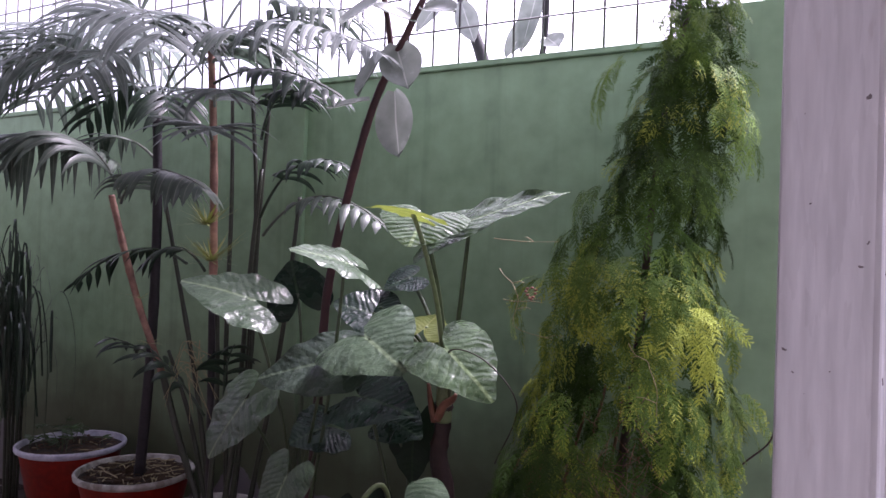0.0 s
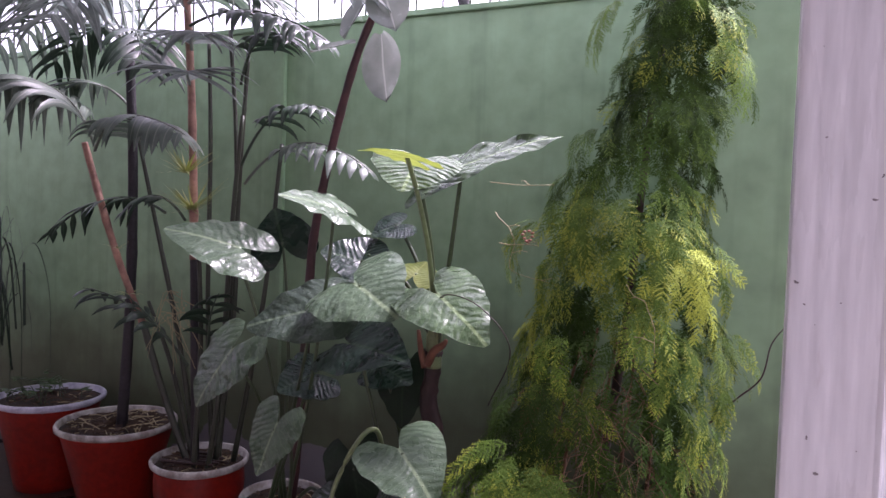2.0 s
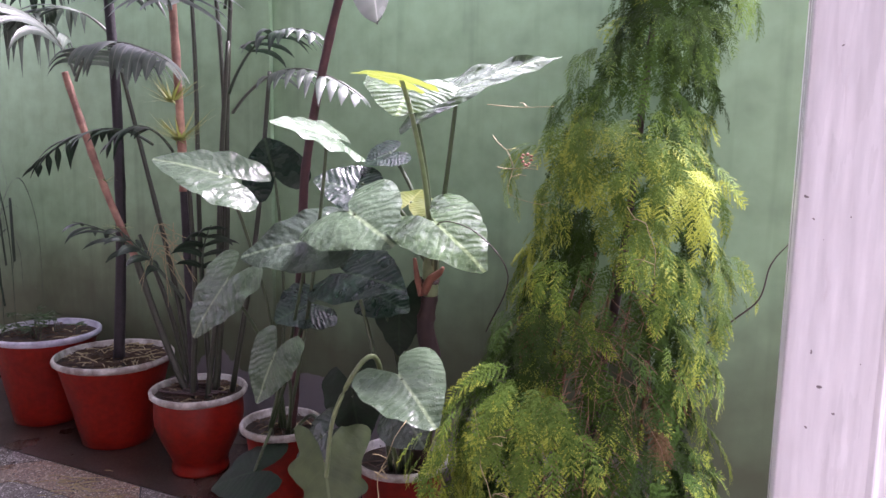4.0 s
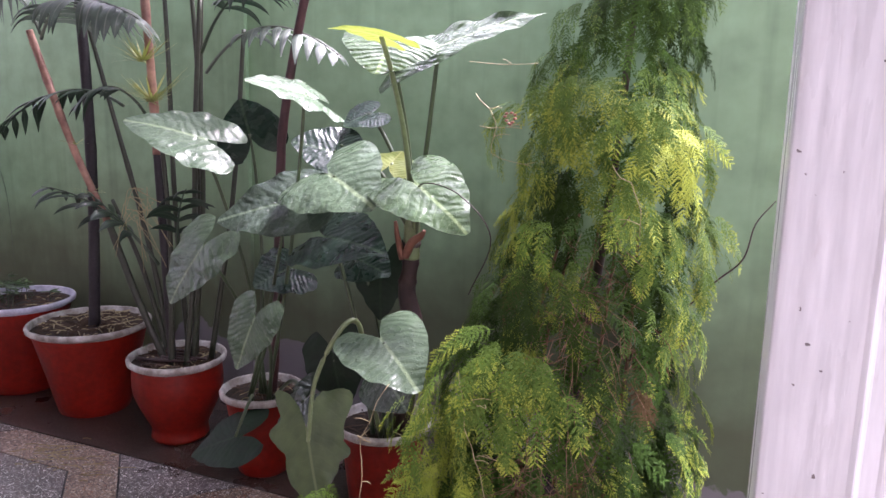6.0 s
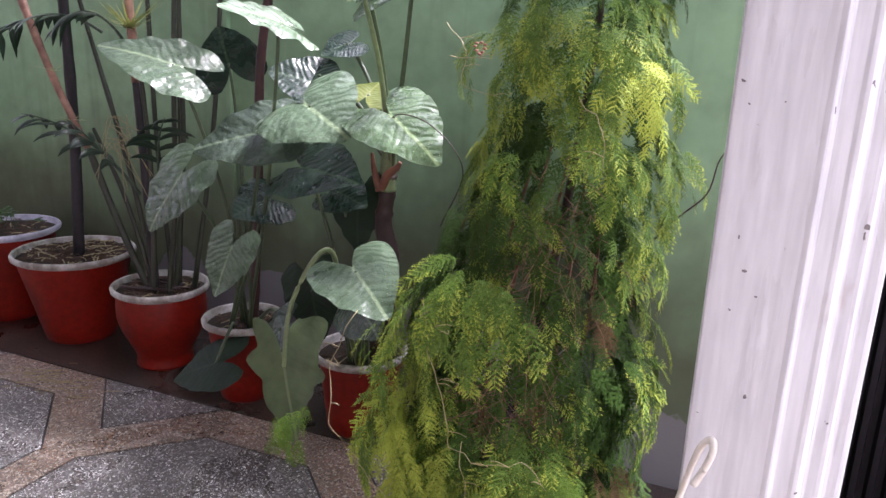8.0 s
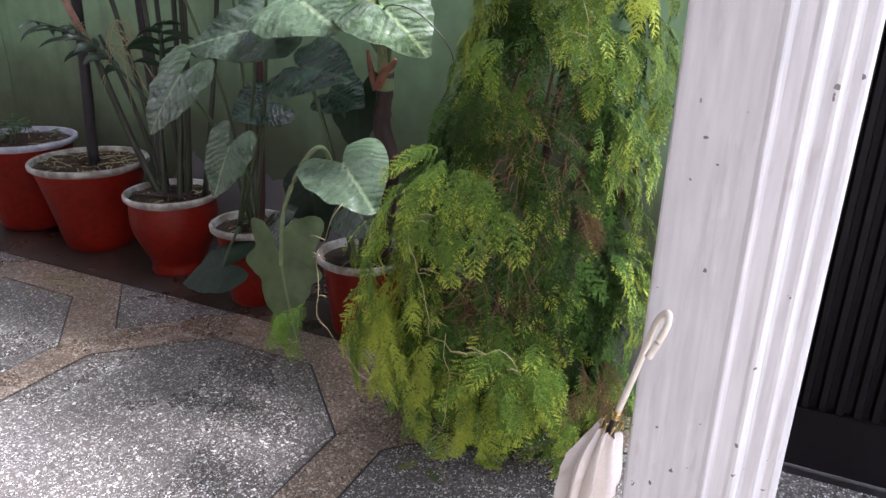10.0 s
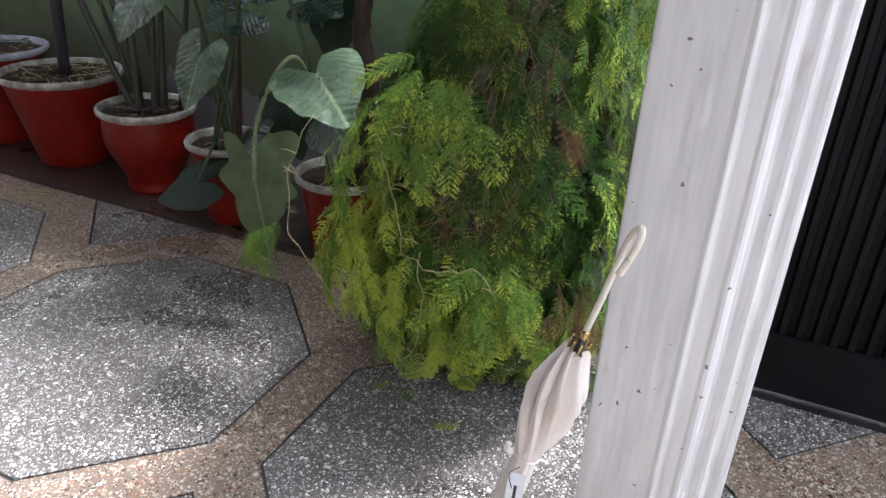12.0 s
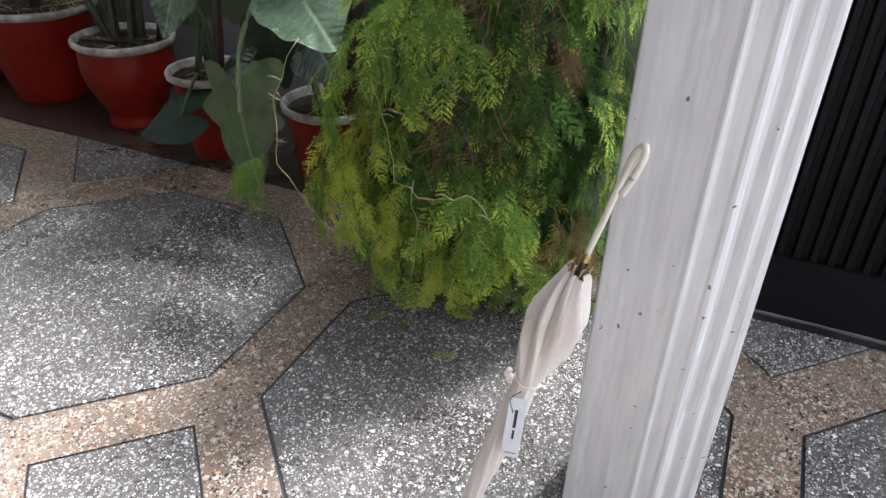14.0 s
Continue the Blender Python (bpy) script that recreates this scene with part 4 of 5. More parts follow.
palm = empty("kentia_palm", (POT2[0], POT2[1], 0.41))
tagged(palm, "potted feather palm with a slim black trunk and arching fronds", "potted palm")
tube("trunk", [(-2.95, 2.60, 0.40), (-2.90, 2.60, 1.04), (-2.892, 2.60, 1.66), (-2.915, 2.60, 2.12), (-2.92, 2.60, 2.3)], (0.027, 0.023, 0.022, 0.02), M_TRUNK, palm, 10, 0.11)
C2 = (-2.92, 2.60, 2.26)
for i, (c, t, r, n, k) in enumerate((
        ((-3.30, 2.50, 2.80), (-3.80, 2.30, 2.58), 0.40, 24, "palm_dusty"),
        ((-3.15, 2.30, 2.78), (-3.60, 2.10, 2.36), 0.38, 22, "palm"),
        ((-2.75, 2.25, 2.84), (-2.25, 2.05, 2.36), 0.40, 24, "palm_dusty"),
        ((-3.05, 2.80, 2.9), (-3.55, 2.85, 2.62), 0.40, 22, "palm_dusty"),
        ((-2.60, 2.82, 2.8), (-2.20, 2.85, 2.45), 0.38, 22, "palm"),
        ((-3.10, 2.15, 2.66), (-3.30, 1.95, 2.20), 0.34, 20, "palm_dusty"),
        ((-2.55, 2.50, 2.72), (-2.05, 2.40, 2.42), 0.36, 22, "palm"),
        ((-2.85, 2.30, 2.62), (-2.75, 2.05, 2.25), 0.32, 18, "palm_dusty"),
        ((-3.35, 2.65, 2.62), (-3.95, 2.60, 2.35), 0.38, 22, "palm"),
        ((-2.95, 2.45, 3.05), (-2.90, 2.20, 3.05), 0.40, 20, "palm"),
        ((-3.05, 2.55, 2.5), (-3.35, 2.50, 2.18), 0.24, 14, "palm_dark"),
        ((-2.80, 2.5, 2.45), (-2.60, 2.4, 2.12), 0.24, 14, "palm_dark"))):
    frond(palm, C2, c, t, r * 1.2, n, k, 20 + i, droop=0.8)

bamboo = empty("cane_palm", (POT3[0], POT3[1], 0.35))
tagged(bamboo, "potted clumping palm with tan and dark green canes", "potted palm")
tube("cane", [(-2.44, 2.53, 0.34), (-2.58, 2.51, 0.66), (-2.70, 2.50, 0.965)], (0.016, 0.016), M_CANE_GREEN, bamboo, 8, 0.1)
tube("cane", [(-2.70, 2.50, 0.96), (-2.814, 2.47, 1.224), (-2.89, 2.45, 1.435), (-3.01, 2.45, 1.72), (-3.03, 2.44, 1.80)], (0.016, 0.017, 0.015), M_CANE_PINK, bamboo, 8, 0.17, label="pinkish tan bare cane")
tube("cane", [(-2.37, 2.50, 0.34), (-2.385, 2.50, 0.92), (-2.395, 2.50, 1.28)], (0.018, 0.018), M_TRUNK, bamboo, 9, 0.12)
tube("cane", [(-2.395, 2.50, 1.28), (-2.405, 2.50, 1.606), (-2.428, 2.50, 2.043), (-2.455, 2.50, 2.355), (-2.47, 2.5, 2.5)], (0.018, 0.017, 0.015), M_CANE_PINK, bamboo, 9, 0.2, label="pinkish tan bare cane")
CANES = (((-2.42, 2.56, 0.34), (-2.56, 2.58, 0.9), (-2.78, 2.62, 1.5), (-2.95, 2.64, 2.0)), ((-2.33, 2.6, 0.34), (-2.27, 2.6, 1.0), (-2.25, 2.6, 1.7), (-2.3, 2.6, 2.3)),
         ((-2.30, 2.55, 0.34), (-2.22, 2.56, 1.0), (-2.20, 2.56, 1.6), (-2.16, 2.56, 2.2)), ((-2.28, 2.48, 0.34), (-2.2, 2.47, 0.8), (-2.15, 2.46, 1.4), (-2.1, 2.46, 1.9)),
         ((-2.34, 2.46, 0.34), (-2.3, 2.45, 0.9), (-2.32, 2.45, 1.35)), ((-2.4, 2.64, 0.34), (-2.46, 2.66, 1.0), (-2.48, 2.68, 1.8), (-2.5, 2.68, 2.3)),
         ((-2.46, 2.58, 0.34), (-2.62, 2.6, 0.75), (-2.8, 2.62, 1.05)), ((-2.26, 2.62, 0.34), (-2.12, 2.64, 1.1), (-2.05, 2.66, 1.8)))
for i, p in enumerate(CANES):
    tube("cane", p, (0.013, 0.009), M_CANE_GREEN, bamboo, 7, 0.09)
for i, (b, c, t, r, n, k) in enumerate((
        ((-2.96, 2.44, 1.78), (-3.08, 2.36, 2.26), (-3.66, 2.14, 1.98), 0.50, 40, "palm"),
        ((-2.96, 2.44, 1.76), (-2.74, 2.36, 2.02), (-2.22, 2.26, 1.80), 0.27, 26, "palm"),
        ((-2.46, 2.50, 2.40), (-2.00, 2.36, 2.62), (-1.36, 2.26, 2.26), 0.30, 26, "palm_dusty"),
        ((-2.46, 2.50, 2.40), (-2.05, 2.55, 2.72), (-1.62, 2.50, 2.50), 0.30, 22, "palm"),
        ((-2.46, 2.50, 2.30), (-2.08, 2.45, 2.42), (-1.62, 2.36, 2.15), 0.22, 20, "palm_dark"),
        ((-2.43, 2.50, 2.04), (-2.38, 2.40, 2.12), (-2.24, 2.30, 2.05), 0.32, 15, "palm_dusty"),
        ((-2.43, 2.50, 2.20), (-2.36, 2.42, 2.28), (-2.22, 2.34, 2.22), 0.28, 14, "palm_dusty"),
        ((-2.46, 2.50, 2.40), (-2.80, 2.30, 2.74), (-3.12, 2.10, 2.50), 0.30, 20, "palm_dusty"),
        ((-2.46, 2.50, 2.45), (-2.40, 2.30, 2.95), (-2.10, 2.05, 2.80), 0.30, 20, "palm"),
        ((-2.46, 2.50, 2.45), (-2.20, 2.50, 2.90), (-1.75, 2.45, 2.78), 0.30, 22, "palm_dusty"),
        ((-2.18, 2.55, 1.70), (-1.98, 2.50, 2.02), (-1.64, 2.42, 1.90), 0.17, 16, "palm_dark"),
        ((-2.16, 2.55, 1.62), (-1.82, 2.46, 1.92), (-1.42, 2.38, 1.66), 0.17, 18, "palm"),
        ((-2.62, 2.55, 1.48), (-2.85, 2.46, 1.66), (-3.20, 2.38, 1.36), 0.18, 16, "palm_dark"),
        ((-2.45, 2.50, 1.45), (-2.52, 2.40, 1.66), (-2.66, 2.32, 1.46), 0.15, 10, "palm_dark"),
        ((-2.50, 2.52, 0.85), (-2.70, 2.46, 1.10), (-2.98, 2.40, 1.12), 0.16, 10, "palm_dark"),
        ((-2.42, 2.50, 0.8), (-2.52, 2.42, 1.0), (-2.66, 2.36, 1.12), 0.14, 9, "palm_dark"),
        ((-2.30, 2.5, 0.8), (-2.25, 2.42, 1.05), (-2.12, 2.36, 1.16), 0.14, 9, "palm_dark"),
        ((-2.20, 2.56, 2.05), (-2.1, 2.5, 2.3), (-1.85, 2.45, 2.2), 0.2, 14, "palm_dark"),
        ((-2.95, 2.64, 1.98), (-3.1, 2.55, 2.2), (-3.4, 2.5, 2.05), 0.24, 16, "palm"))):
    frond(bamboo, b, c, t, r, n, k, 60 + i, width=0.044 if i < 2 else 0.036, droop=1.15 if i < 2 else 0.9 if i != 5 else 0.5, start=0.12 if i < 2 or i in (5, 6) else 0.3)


def tuft(parent, at, count, ln, seed, kind="airplant", width=0.009, name="offshoot", up=0.4):
    """A small tuft of narrow curving leaves."""
    rnd = random.Random(seed)
    v, f, uv = [], [], []
    for _ in range(count):
        a = rnd.uniform(0, 6.283)
        d = Vector((math.cos(a), math.sin(a) * 0.8 - 0.2, rnd.uniform(-0.1, 1.0) * up + 0.1)).normalized()
        p = Vector(at)
        cr = d.cross(Vector((0, 0, 1))).normalized()
        o, L = len(v), ln * rnd.uniform(0.6, 1.15)
        for j in range(7):
            w = width * (1 - (j / 6) ** 2) * 0.5 + 0.0004
            v += [p + cr * w, p - cr * w]
            uv += [(j / 6, 0.1), (j / 6, -0.1)]
            d = (d + Vector((0, 0, rnd.uniform(-0.16, 0.12)))).normalized()
            p = p + d * (L / 6)
        f += [(o + 2 * j, o + 2 * j + 1, o + 2 * j + 3, o + 2 * j + 2) for j in range(6)]
    return world_place(name, mesh_from(name, v, f, LEAF[kind], True, uv), parent)


tuft(bamboo, (-2.42, 2.47, 1.66), 34, 0.17, 5, up=1.1)
tuft(bamboo, (-2.38, 2.47, 1.50), 46, 0.20, 6, up=0.8)
tuft(bamboo, (-2.41, 2.475, 1.50), 10, 0.11, 7)
tuft(bamboo, (-2.82, 2.46, 1.31), 12, 0.09, 8)
tuft(bamboo, (-2.76, 2.47, 1.10), 10, 0.09, 9)
rnd = random.Random(12)
for i in range(14):
    a = Vector((-2.40 + rnd.uniform(-0.05, 0.05), 2.46, 1.05 + rnd.uniform(-0.1, 0.1)))
    tube("root_thread", [a, a + Vector((rnd.uniform(-0.1, 0.1), -0.04, rnd.uniform(-0.02, 0.06))), a + Vector((rnd.uniform(-0.18, 0.18), -0.03, -rnd.uniform(0.06, 0.24)))], (0.0018, 0.0012), M_TWIG, bamboo, 4, None, 5)
for i in range(6):
    a = rnd.uniform(2.6, 4.2)
    s = Vector((-2.46 + 0.06 * math.cos(a + i), 2.50 + 0.03 * i - 0.06, 0.375))
    tube("fallen_cane", [s, s + Vector((0.09, -0.02, 0.012)), s + Vector((0.19, 0.01, 0.01))], (0.008, 0.006), M_BROWN_BARK, bamboo, 6, None, 4)

# ---- herbs and grass in the first pot ----
herb = empty("small_herb", (POT1[0], POT1[1], 0.44))
tagged(herb, "low wet green herb growing in a pot", "potted plant")
rnd = random.Random(31)
for i in range(26):
    b = Vector((POT1[0] + rnd.uniform(-0.17, 0.1), POT1[1] + rnd.uniform(-0.16, 0.12), 0.44))
    t = b + Vector((rnd.uniform(-0.07, 0.07), rnd.uniform(-0.07, 0.05), rnd.uniform(0.05, 0.16)))
    tube("stalk", [b, b.lerp(t, 0.5) + Vector((0, 0, 0.02)), t], (0.0025, 0.0015), M_PETIOLE, herb, 5, None, 4)
    for j in range(3):
        a = rnd.uniform(0, 6.283)
        oval_leaf(herb, t, t + Vector((math.cos(a), math.sin(a), rnd.uniform(-0.2, 0.3))) * rnd.uniform(0.03, 0.055), (rnd.uniform(-0.3, 0.3), -0.3, 1), 0.022, "herb", i + j * 0.37)
grass = empty("strap_leaf_plant", (-4.20, 2.72, 0.0))
tagged(grass, "dark dense clump of long thin arching strap leaves", "potted plant")
for i in range(110):
    b = Vector((-4.22 + rnd.gauss(0, 0.06), 2.74 + rnd.gauss(0, 0.05), rnd.uniform(0.5, 0.9)))
    a, h, out = rnd.uniform(0, 6.283), rnd.uniform(0.35, 0.82), rnd.uniform(0.08, 0.36)
    dx, dy = math.cos(a) * out, math.sin(a) * out * 0.6 - 0.06
    fall = rnd.uniform(0.15, 1.1) * h
    path = smooth_path([b, b + Vector((dx * 0.35, dy * 0.35, h * 0.75)), b + Vector((dx * 0.8, dy * 0.8, h)), b + Vector((dx * 1.15, dy * 1.15, h - fall * 0.5)), b + Vector((dx * 1.2, dy * 1.2, max(-0.3, h - fall * 1.35)))], 5)
    side = Vector((-math.sin(a), math.cos(a) * 0.7, 0.25)).normalized()
    v, uv, k = [], [], len(path)
    for j, q in enumerate(path):
        w = 0.0065 * (1 - 0.85 * (j / (k - 1)) ** 2)
        q.y = min(q.y, 2.97)
        v += [q + side * w, q - side * w]
        uv += [(j / k, 0.1), (j / k, -0.1)]
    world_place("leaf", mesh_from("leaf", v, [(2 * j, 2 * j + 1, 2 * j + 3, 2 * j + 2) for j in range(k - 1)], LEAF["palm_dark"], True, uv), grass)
for i in range(5):
    tube("stem", [(-4.22 + 0.03 * math.cos(i * 1.3), 2.74 + 0.03 * math.sin(i * 1.3), 0.0), (-4.22 + 0.05 * math.cos(i * 1.3), 2.74 + 0.05 * math.sin(i * 1.3), 0.9)], (0.012, 0.007), M_CANE_GREEN, grass, 6)


# ---- plumed fern climbing in front of the pier ----
def fan_mesh(seed, pinnae=10, leaflets=6, wide=1.0):
    """One flat feathery fan, 1 long, along x, drooping at its tip: side branches set with short leaflets; triangles, and how far out each lies."""
    rnd = random.Random(seed)
    tri, far = [], []
    bow = rnd.uniform(-0.12, 0.12)
    spine = lambda x: np.array((x, bow * math.sin(2.2 * x), 0.10 * math.sin(2.0 * x) - 0.30 * x * x))

    def sliver(a, b, w, r):
        d = b - a
        n = np.array((-d[1], d[0], rnd.uniform(-0.5, 0.5) * np.linalg.norm(d)))
        n = n / (np.linalg.norm(n) + 1e-9) * w
        tri.append((a - n, a + n, b))
        far.append(r)
    for k in range(5):
        sliver(spine(k / 5), spine((k + 1) / 5), 0.008 * wide, k / 5)
    for i in range(pinnae):
        x = 0.10 + 0.86 * i / pinnae
        ln = 0.33 * (math.sin(math.pi * (0.22 + 0.70 * x)) ** 0.8) * (1.0 - 0.35 * x)
        for sg in (-1, 1):
            a = spine(x + rnd.uniform(-0.02, 0.02))
            le = ln * rnd.uniform(0.7, 1.15)
            d = np.array((rnd.uniform(0.55, 0.85), sg * rnd.uniform(0.65, 0.95), rnd.uniform(-0.16, 0.12)))
            d /= np.linalg.norm(d)
            mid = a + d * le * 0.5
            end = mid + (d + np.array((0.22, 0, -0.30))) * le * 0.48
            sliver(a, mid, 0.007 * wide, x)
            sliver(mid, end, 0.006 * wide, x)
            for m in range(leaflets):
                u = (m + 0.5) / leaflets
                q = a + (mid - a) * (2 * u) if u < 0.5 else mid + (end - mid) * (2 * u - 1)
                for s2 in (-1, 1):
                    e = d * 0.95 + np.array((-d[1], d[0], 0.0)) * s2 * rnd.uniform(0.4, 0.75) + np.array((0, 0, rnd.uniform(-0.3, 0.2)))
                    sliver(q, q + e * le * 0.25 * (1.15 - 0.55 * u) * rnd.uniform(0.75, 1.2), 0.0115 * wide, 0.5 * x + 0.6 * u)
    return np.array(tri), np.array(far)


FANS = [fan_mesh(q) for q in range(10)]
DENSE = [fan_mesh(q, 9, 4, 2.0) for q in range(20, 25)]
FERN_Z = np.array([0.0, 0.12, 0.3, 0.5, 0.7, 0.85, 1.0, 1.2, 1.45, 1.6, 1.75, 1.9, 2.05, 2.2, 2.4])
FERN_WEST = np.array([-0.74, -0.80, -0.90, -0.88, -0.84, -0.80, -0.74, -0.67, -0.63, -0.60, -0.53, -0.47, -0.46, -0.38, -0.34])
FERN_EAST = np.array([-0.30, -0.22, -0.16, -0.15, -0.15, -0.16, -0.17, -0.18, -0.20, -0.23, -0.24, -0.22, -0.19, -0.19, -0.20])
FERN_X, FERN_RX = (FERN_WEST + FERN_EAST) / 2, (FERN_EAST - FERN_WEST) / 2 - 0.005
FERN_Y = [2.02, 2.01, 2.0, 1.99, 1.99, 2.0, 2.01, 2.04, 2.09, 2.12, 2.14, 2.17, 2.2, 2.23, 2.26]
FERN_RY = [0.10, 0.15, 0.25, 0.31, 0.32, 0.31, 0.28, 0.25, 0.22, 0.18, 0.16, 0.14, 0.12, 0.10, 0.06]


def fern_surface(a, z):
    g = lambda arr: float(np.interp(z, FERN_Z, arr))
    n = Vector((math.cos(a) / max(0.02, g(FERN_RX)), math.sin(a) / max(0.02, g(FERN_RY)), 0)).normalized()
    return Vector((g(FERN_X) + g(FERN_RX) * math.cos(a), g(FERN_Y) + g(FERN_RY) * math.sin(a), z)), n


fern = empty("plume_fern", (-0.5, 2.0, 0.0))
tagged(fern, "tall plumed asparagus fern, green and yellow, hanging down to the floor", "fern")
tube("stem", [(-0.5, 2.0, 0.0), (-0.48, 2.02, 0.6), (-0.42, 2.1, 1.2), (-0.38, 2.18, 1.9), (-0.3, 2.25, 2.4)], (0.02, 0.005), M_BROWN_BARK, fern, 8)
for i in range(5):
    a = 1.2 * i
    tube("inner_stem", [(-0.5 + 0.06 * math.cos(a), 2.0 + 0.06 * math.sin(a), 0.0), (-0.48 + 0.14 * math.cos(a), 2.02 + 0.1 * math.sin(a), 0.7), (-0.43 + 0.1 * math.cos(a), 2.08 + 0.08 * math.sin(a), 1.2)], (0.008, 0.004), M_DRY, fern, 6)


def plume(name, at, out, size, fans, seed, base, tip, reach=0.5, kinds=FANS):
    """A branch that arches out and hangs down, set with flat fans that overlap like shingles; their outer leaflets are of a younger green."""
    rnd = random.Random(seed)
    side = out.cross(Vector((0, 0, 1))).normalized()
    tris, late = [], []
    for i in range(fans):
        s = (i + 0.5) / fans
        lat = rnd.gauss(0, 0.24) * size
        c = at + out * (size * reach * (math.sin(s * 1.7) - 0.25)) + side * lat + Vector((0, 0, size * (0.16 - 0.75 * s * s + rnd.uniform(-0.06, 0.06))))
        d = (out * rnd.uniform(0.35, 0.75) * (1.2 - s) + side * (lat / size * 1.3 + rnd.gauss(0, 0.28)) + Vector((0, 0, -0.45 - 0.9 * s + rnd.gauss(0, 0.2)))).normalized()
        n = (out * 0.9 + Vector((rnd.gauss(0, 0.28), rnd.gauss(0, 0.28), 0.65 + rnd.gauss(0, 0.25)))).normalized()
        y = n.cross(d).normalized()
        z = d.cross(y)
        ln = size * rnd.uniform(0.46, 0.76)
        tri, far = kinds[rnd.randrange(len(kinds))]
        tris.append(tri @ (np.array((d, y, z)) * ln) + np.array(c))
        late.append(far + rnd.uniform(-0.12, 0.12) > 0.62)
    t = np.concatenate(tris).reshape(-1, 3)
    t[:, 2] = np.maximum(t[:, 2], 0.004 + 0.004 * (np.arange(len(t)) % 5))
    mesh = mesh_from(name, t, [(3 * i, 3 * i + 1, 3 * i + 2) for i in range(len(t) // 3)], FERN[base])
    if tip != base:
        mesh.materials.append(FERN[tip])
        mesh.polygons.foreach_set("material_index", np.concatenate(late).astype(np.int32))
    return world_place(name, mesh, fern)


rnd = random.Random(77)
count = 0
# an inner mass with the shade of the gaps put into its darker green, then the hanging plumes in loose tiers with gaps
# between them
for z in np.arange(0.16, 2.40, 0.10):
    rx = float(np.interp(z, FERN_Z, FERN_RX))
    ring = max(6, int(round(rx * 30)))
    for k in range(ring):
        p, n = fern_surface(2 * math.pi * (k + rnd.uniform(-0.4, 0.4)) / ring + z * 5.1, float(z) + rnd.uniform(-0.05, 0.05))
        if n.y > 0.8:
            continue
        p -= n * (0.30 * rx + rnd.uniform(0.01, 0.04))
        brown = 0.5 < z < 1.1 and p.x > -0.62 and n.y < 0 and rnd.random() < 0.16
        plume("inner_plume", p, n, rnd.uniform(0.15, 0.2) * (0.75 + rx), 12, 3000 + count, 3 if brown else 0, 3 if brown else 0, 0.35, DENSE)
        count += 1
for z in np.arange(0.20, 2.42, 0.082):
    rx = float(np.interp(z, FERN_Z, FERN_RX))
    ring = max(4, int(round(rx * 25)))
    for k in range(ring):
        a = 2 * math.pi * (k + rnd.uniform(-0.45, 0.45)) / ring + z * 7.3
        p, n = fern_surface(a, float(z) + rnd.uniform(-0.04, 0.04))
        if n.y > 0.6:
            continue
        q = noise.noise((p.x * 5.5, p.y * 5.5, p.z * 4.0))
        dead = 0.55 < z < 1.02 and -0.60 < p.x < -0.36 and n.y < -0.3
        if q < -0.5 or (dead and rnd.random() < 0.5):
            continue
        p -= n * (0.05 * rx + rnd.uniform(0.02, 0.07))
        size = rnd.uniform(0.13, 0.20) * (0.72 + 0.9 * rx)
        # light and shade over the fern put in by choosing plume colours
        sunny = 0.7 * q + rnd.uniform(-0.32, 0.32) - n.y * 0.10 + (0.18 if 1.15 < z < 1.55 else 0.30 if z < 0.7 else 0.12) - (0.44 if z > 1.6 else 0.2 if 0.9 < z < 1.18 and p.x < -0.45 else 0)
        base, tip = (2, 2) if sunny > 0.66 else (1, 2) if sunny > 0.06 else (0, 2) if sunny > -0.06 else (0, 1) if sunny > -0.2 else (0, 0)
        if rnd.random() < 0.02 or (dead and rnd.random() < 0.25):
            base, tip = 3, 3
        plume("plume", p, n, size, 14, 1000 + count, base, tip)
        count += 1
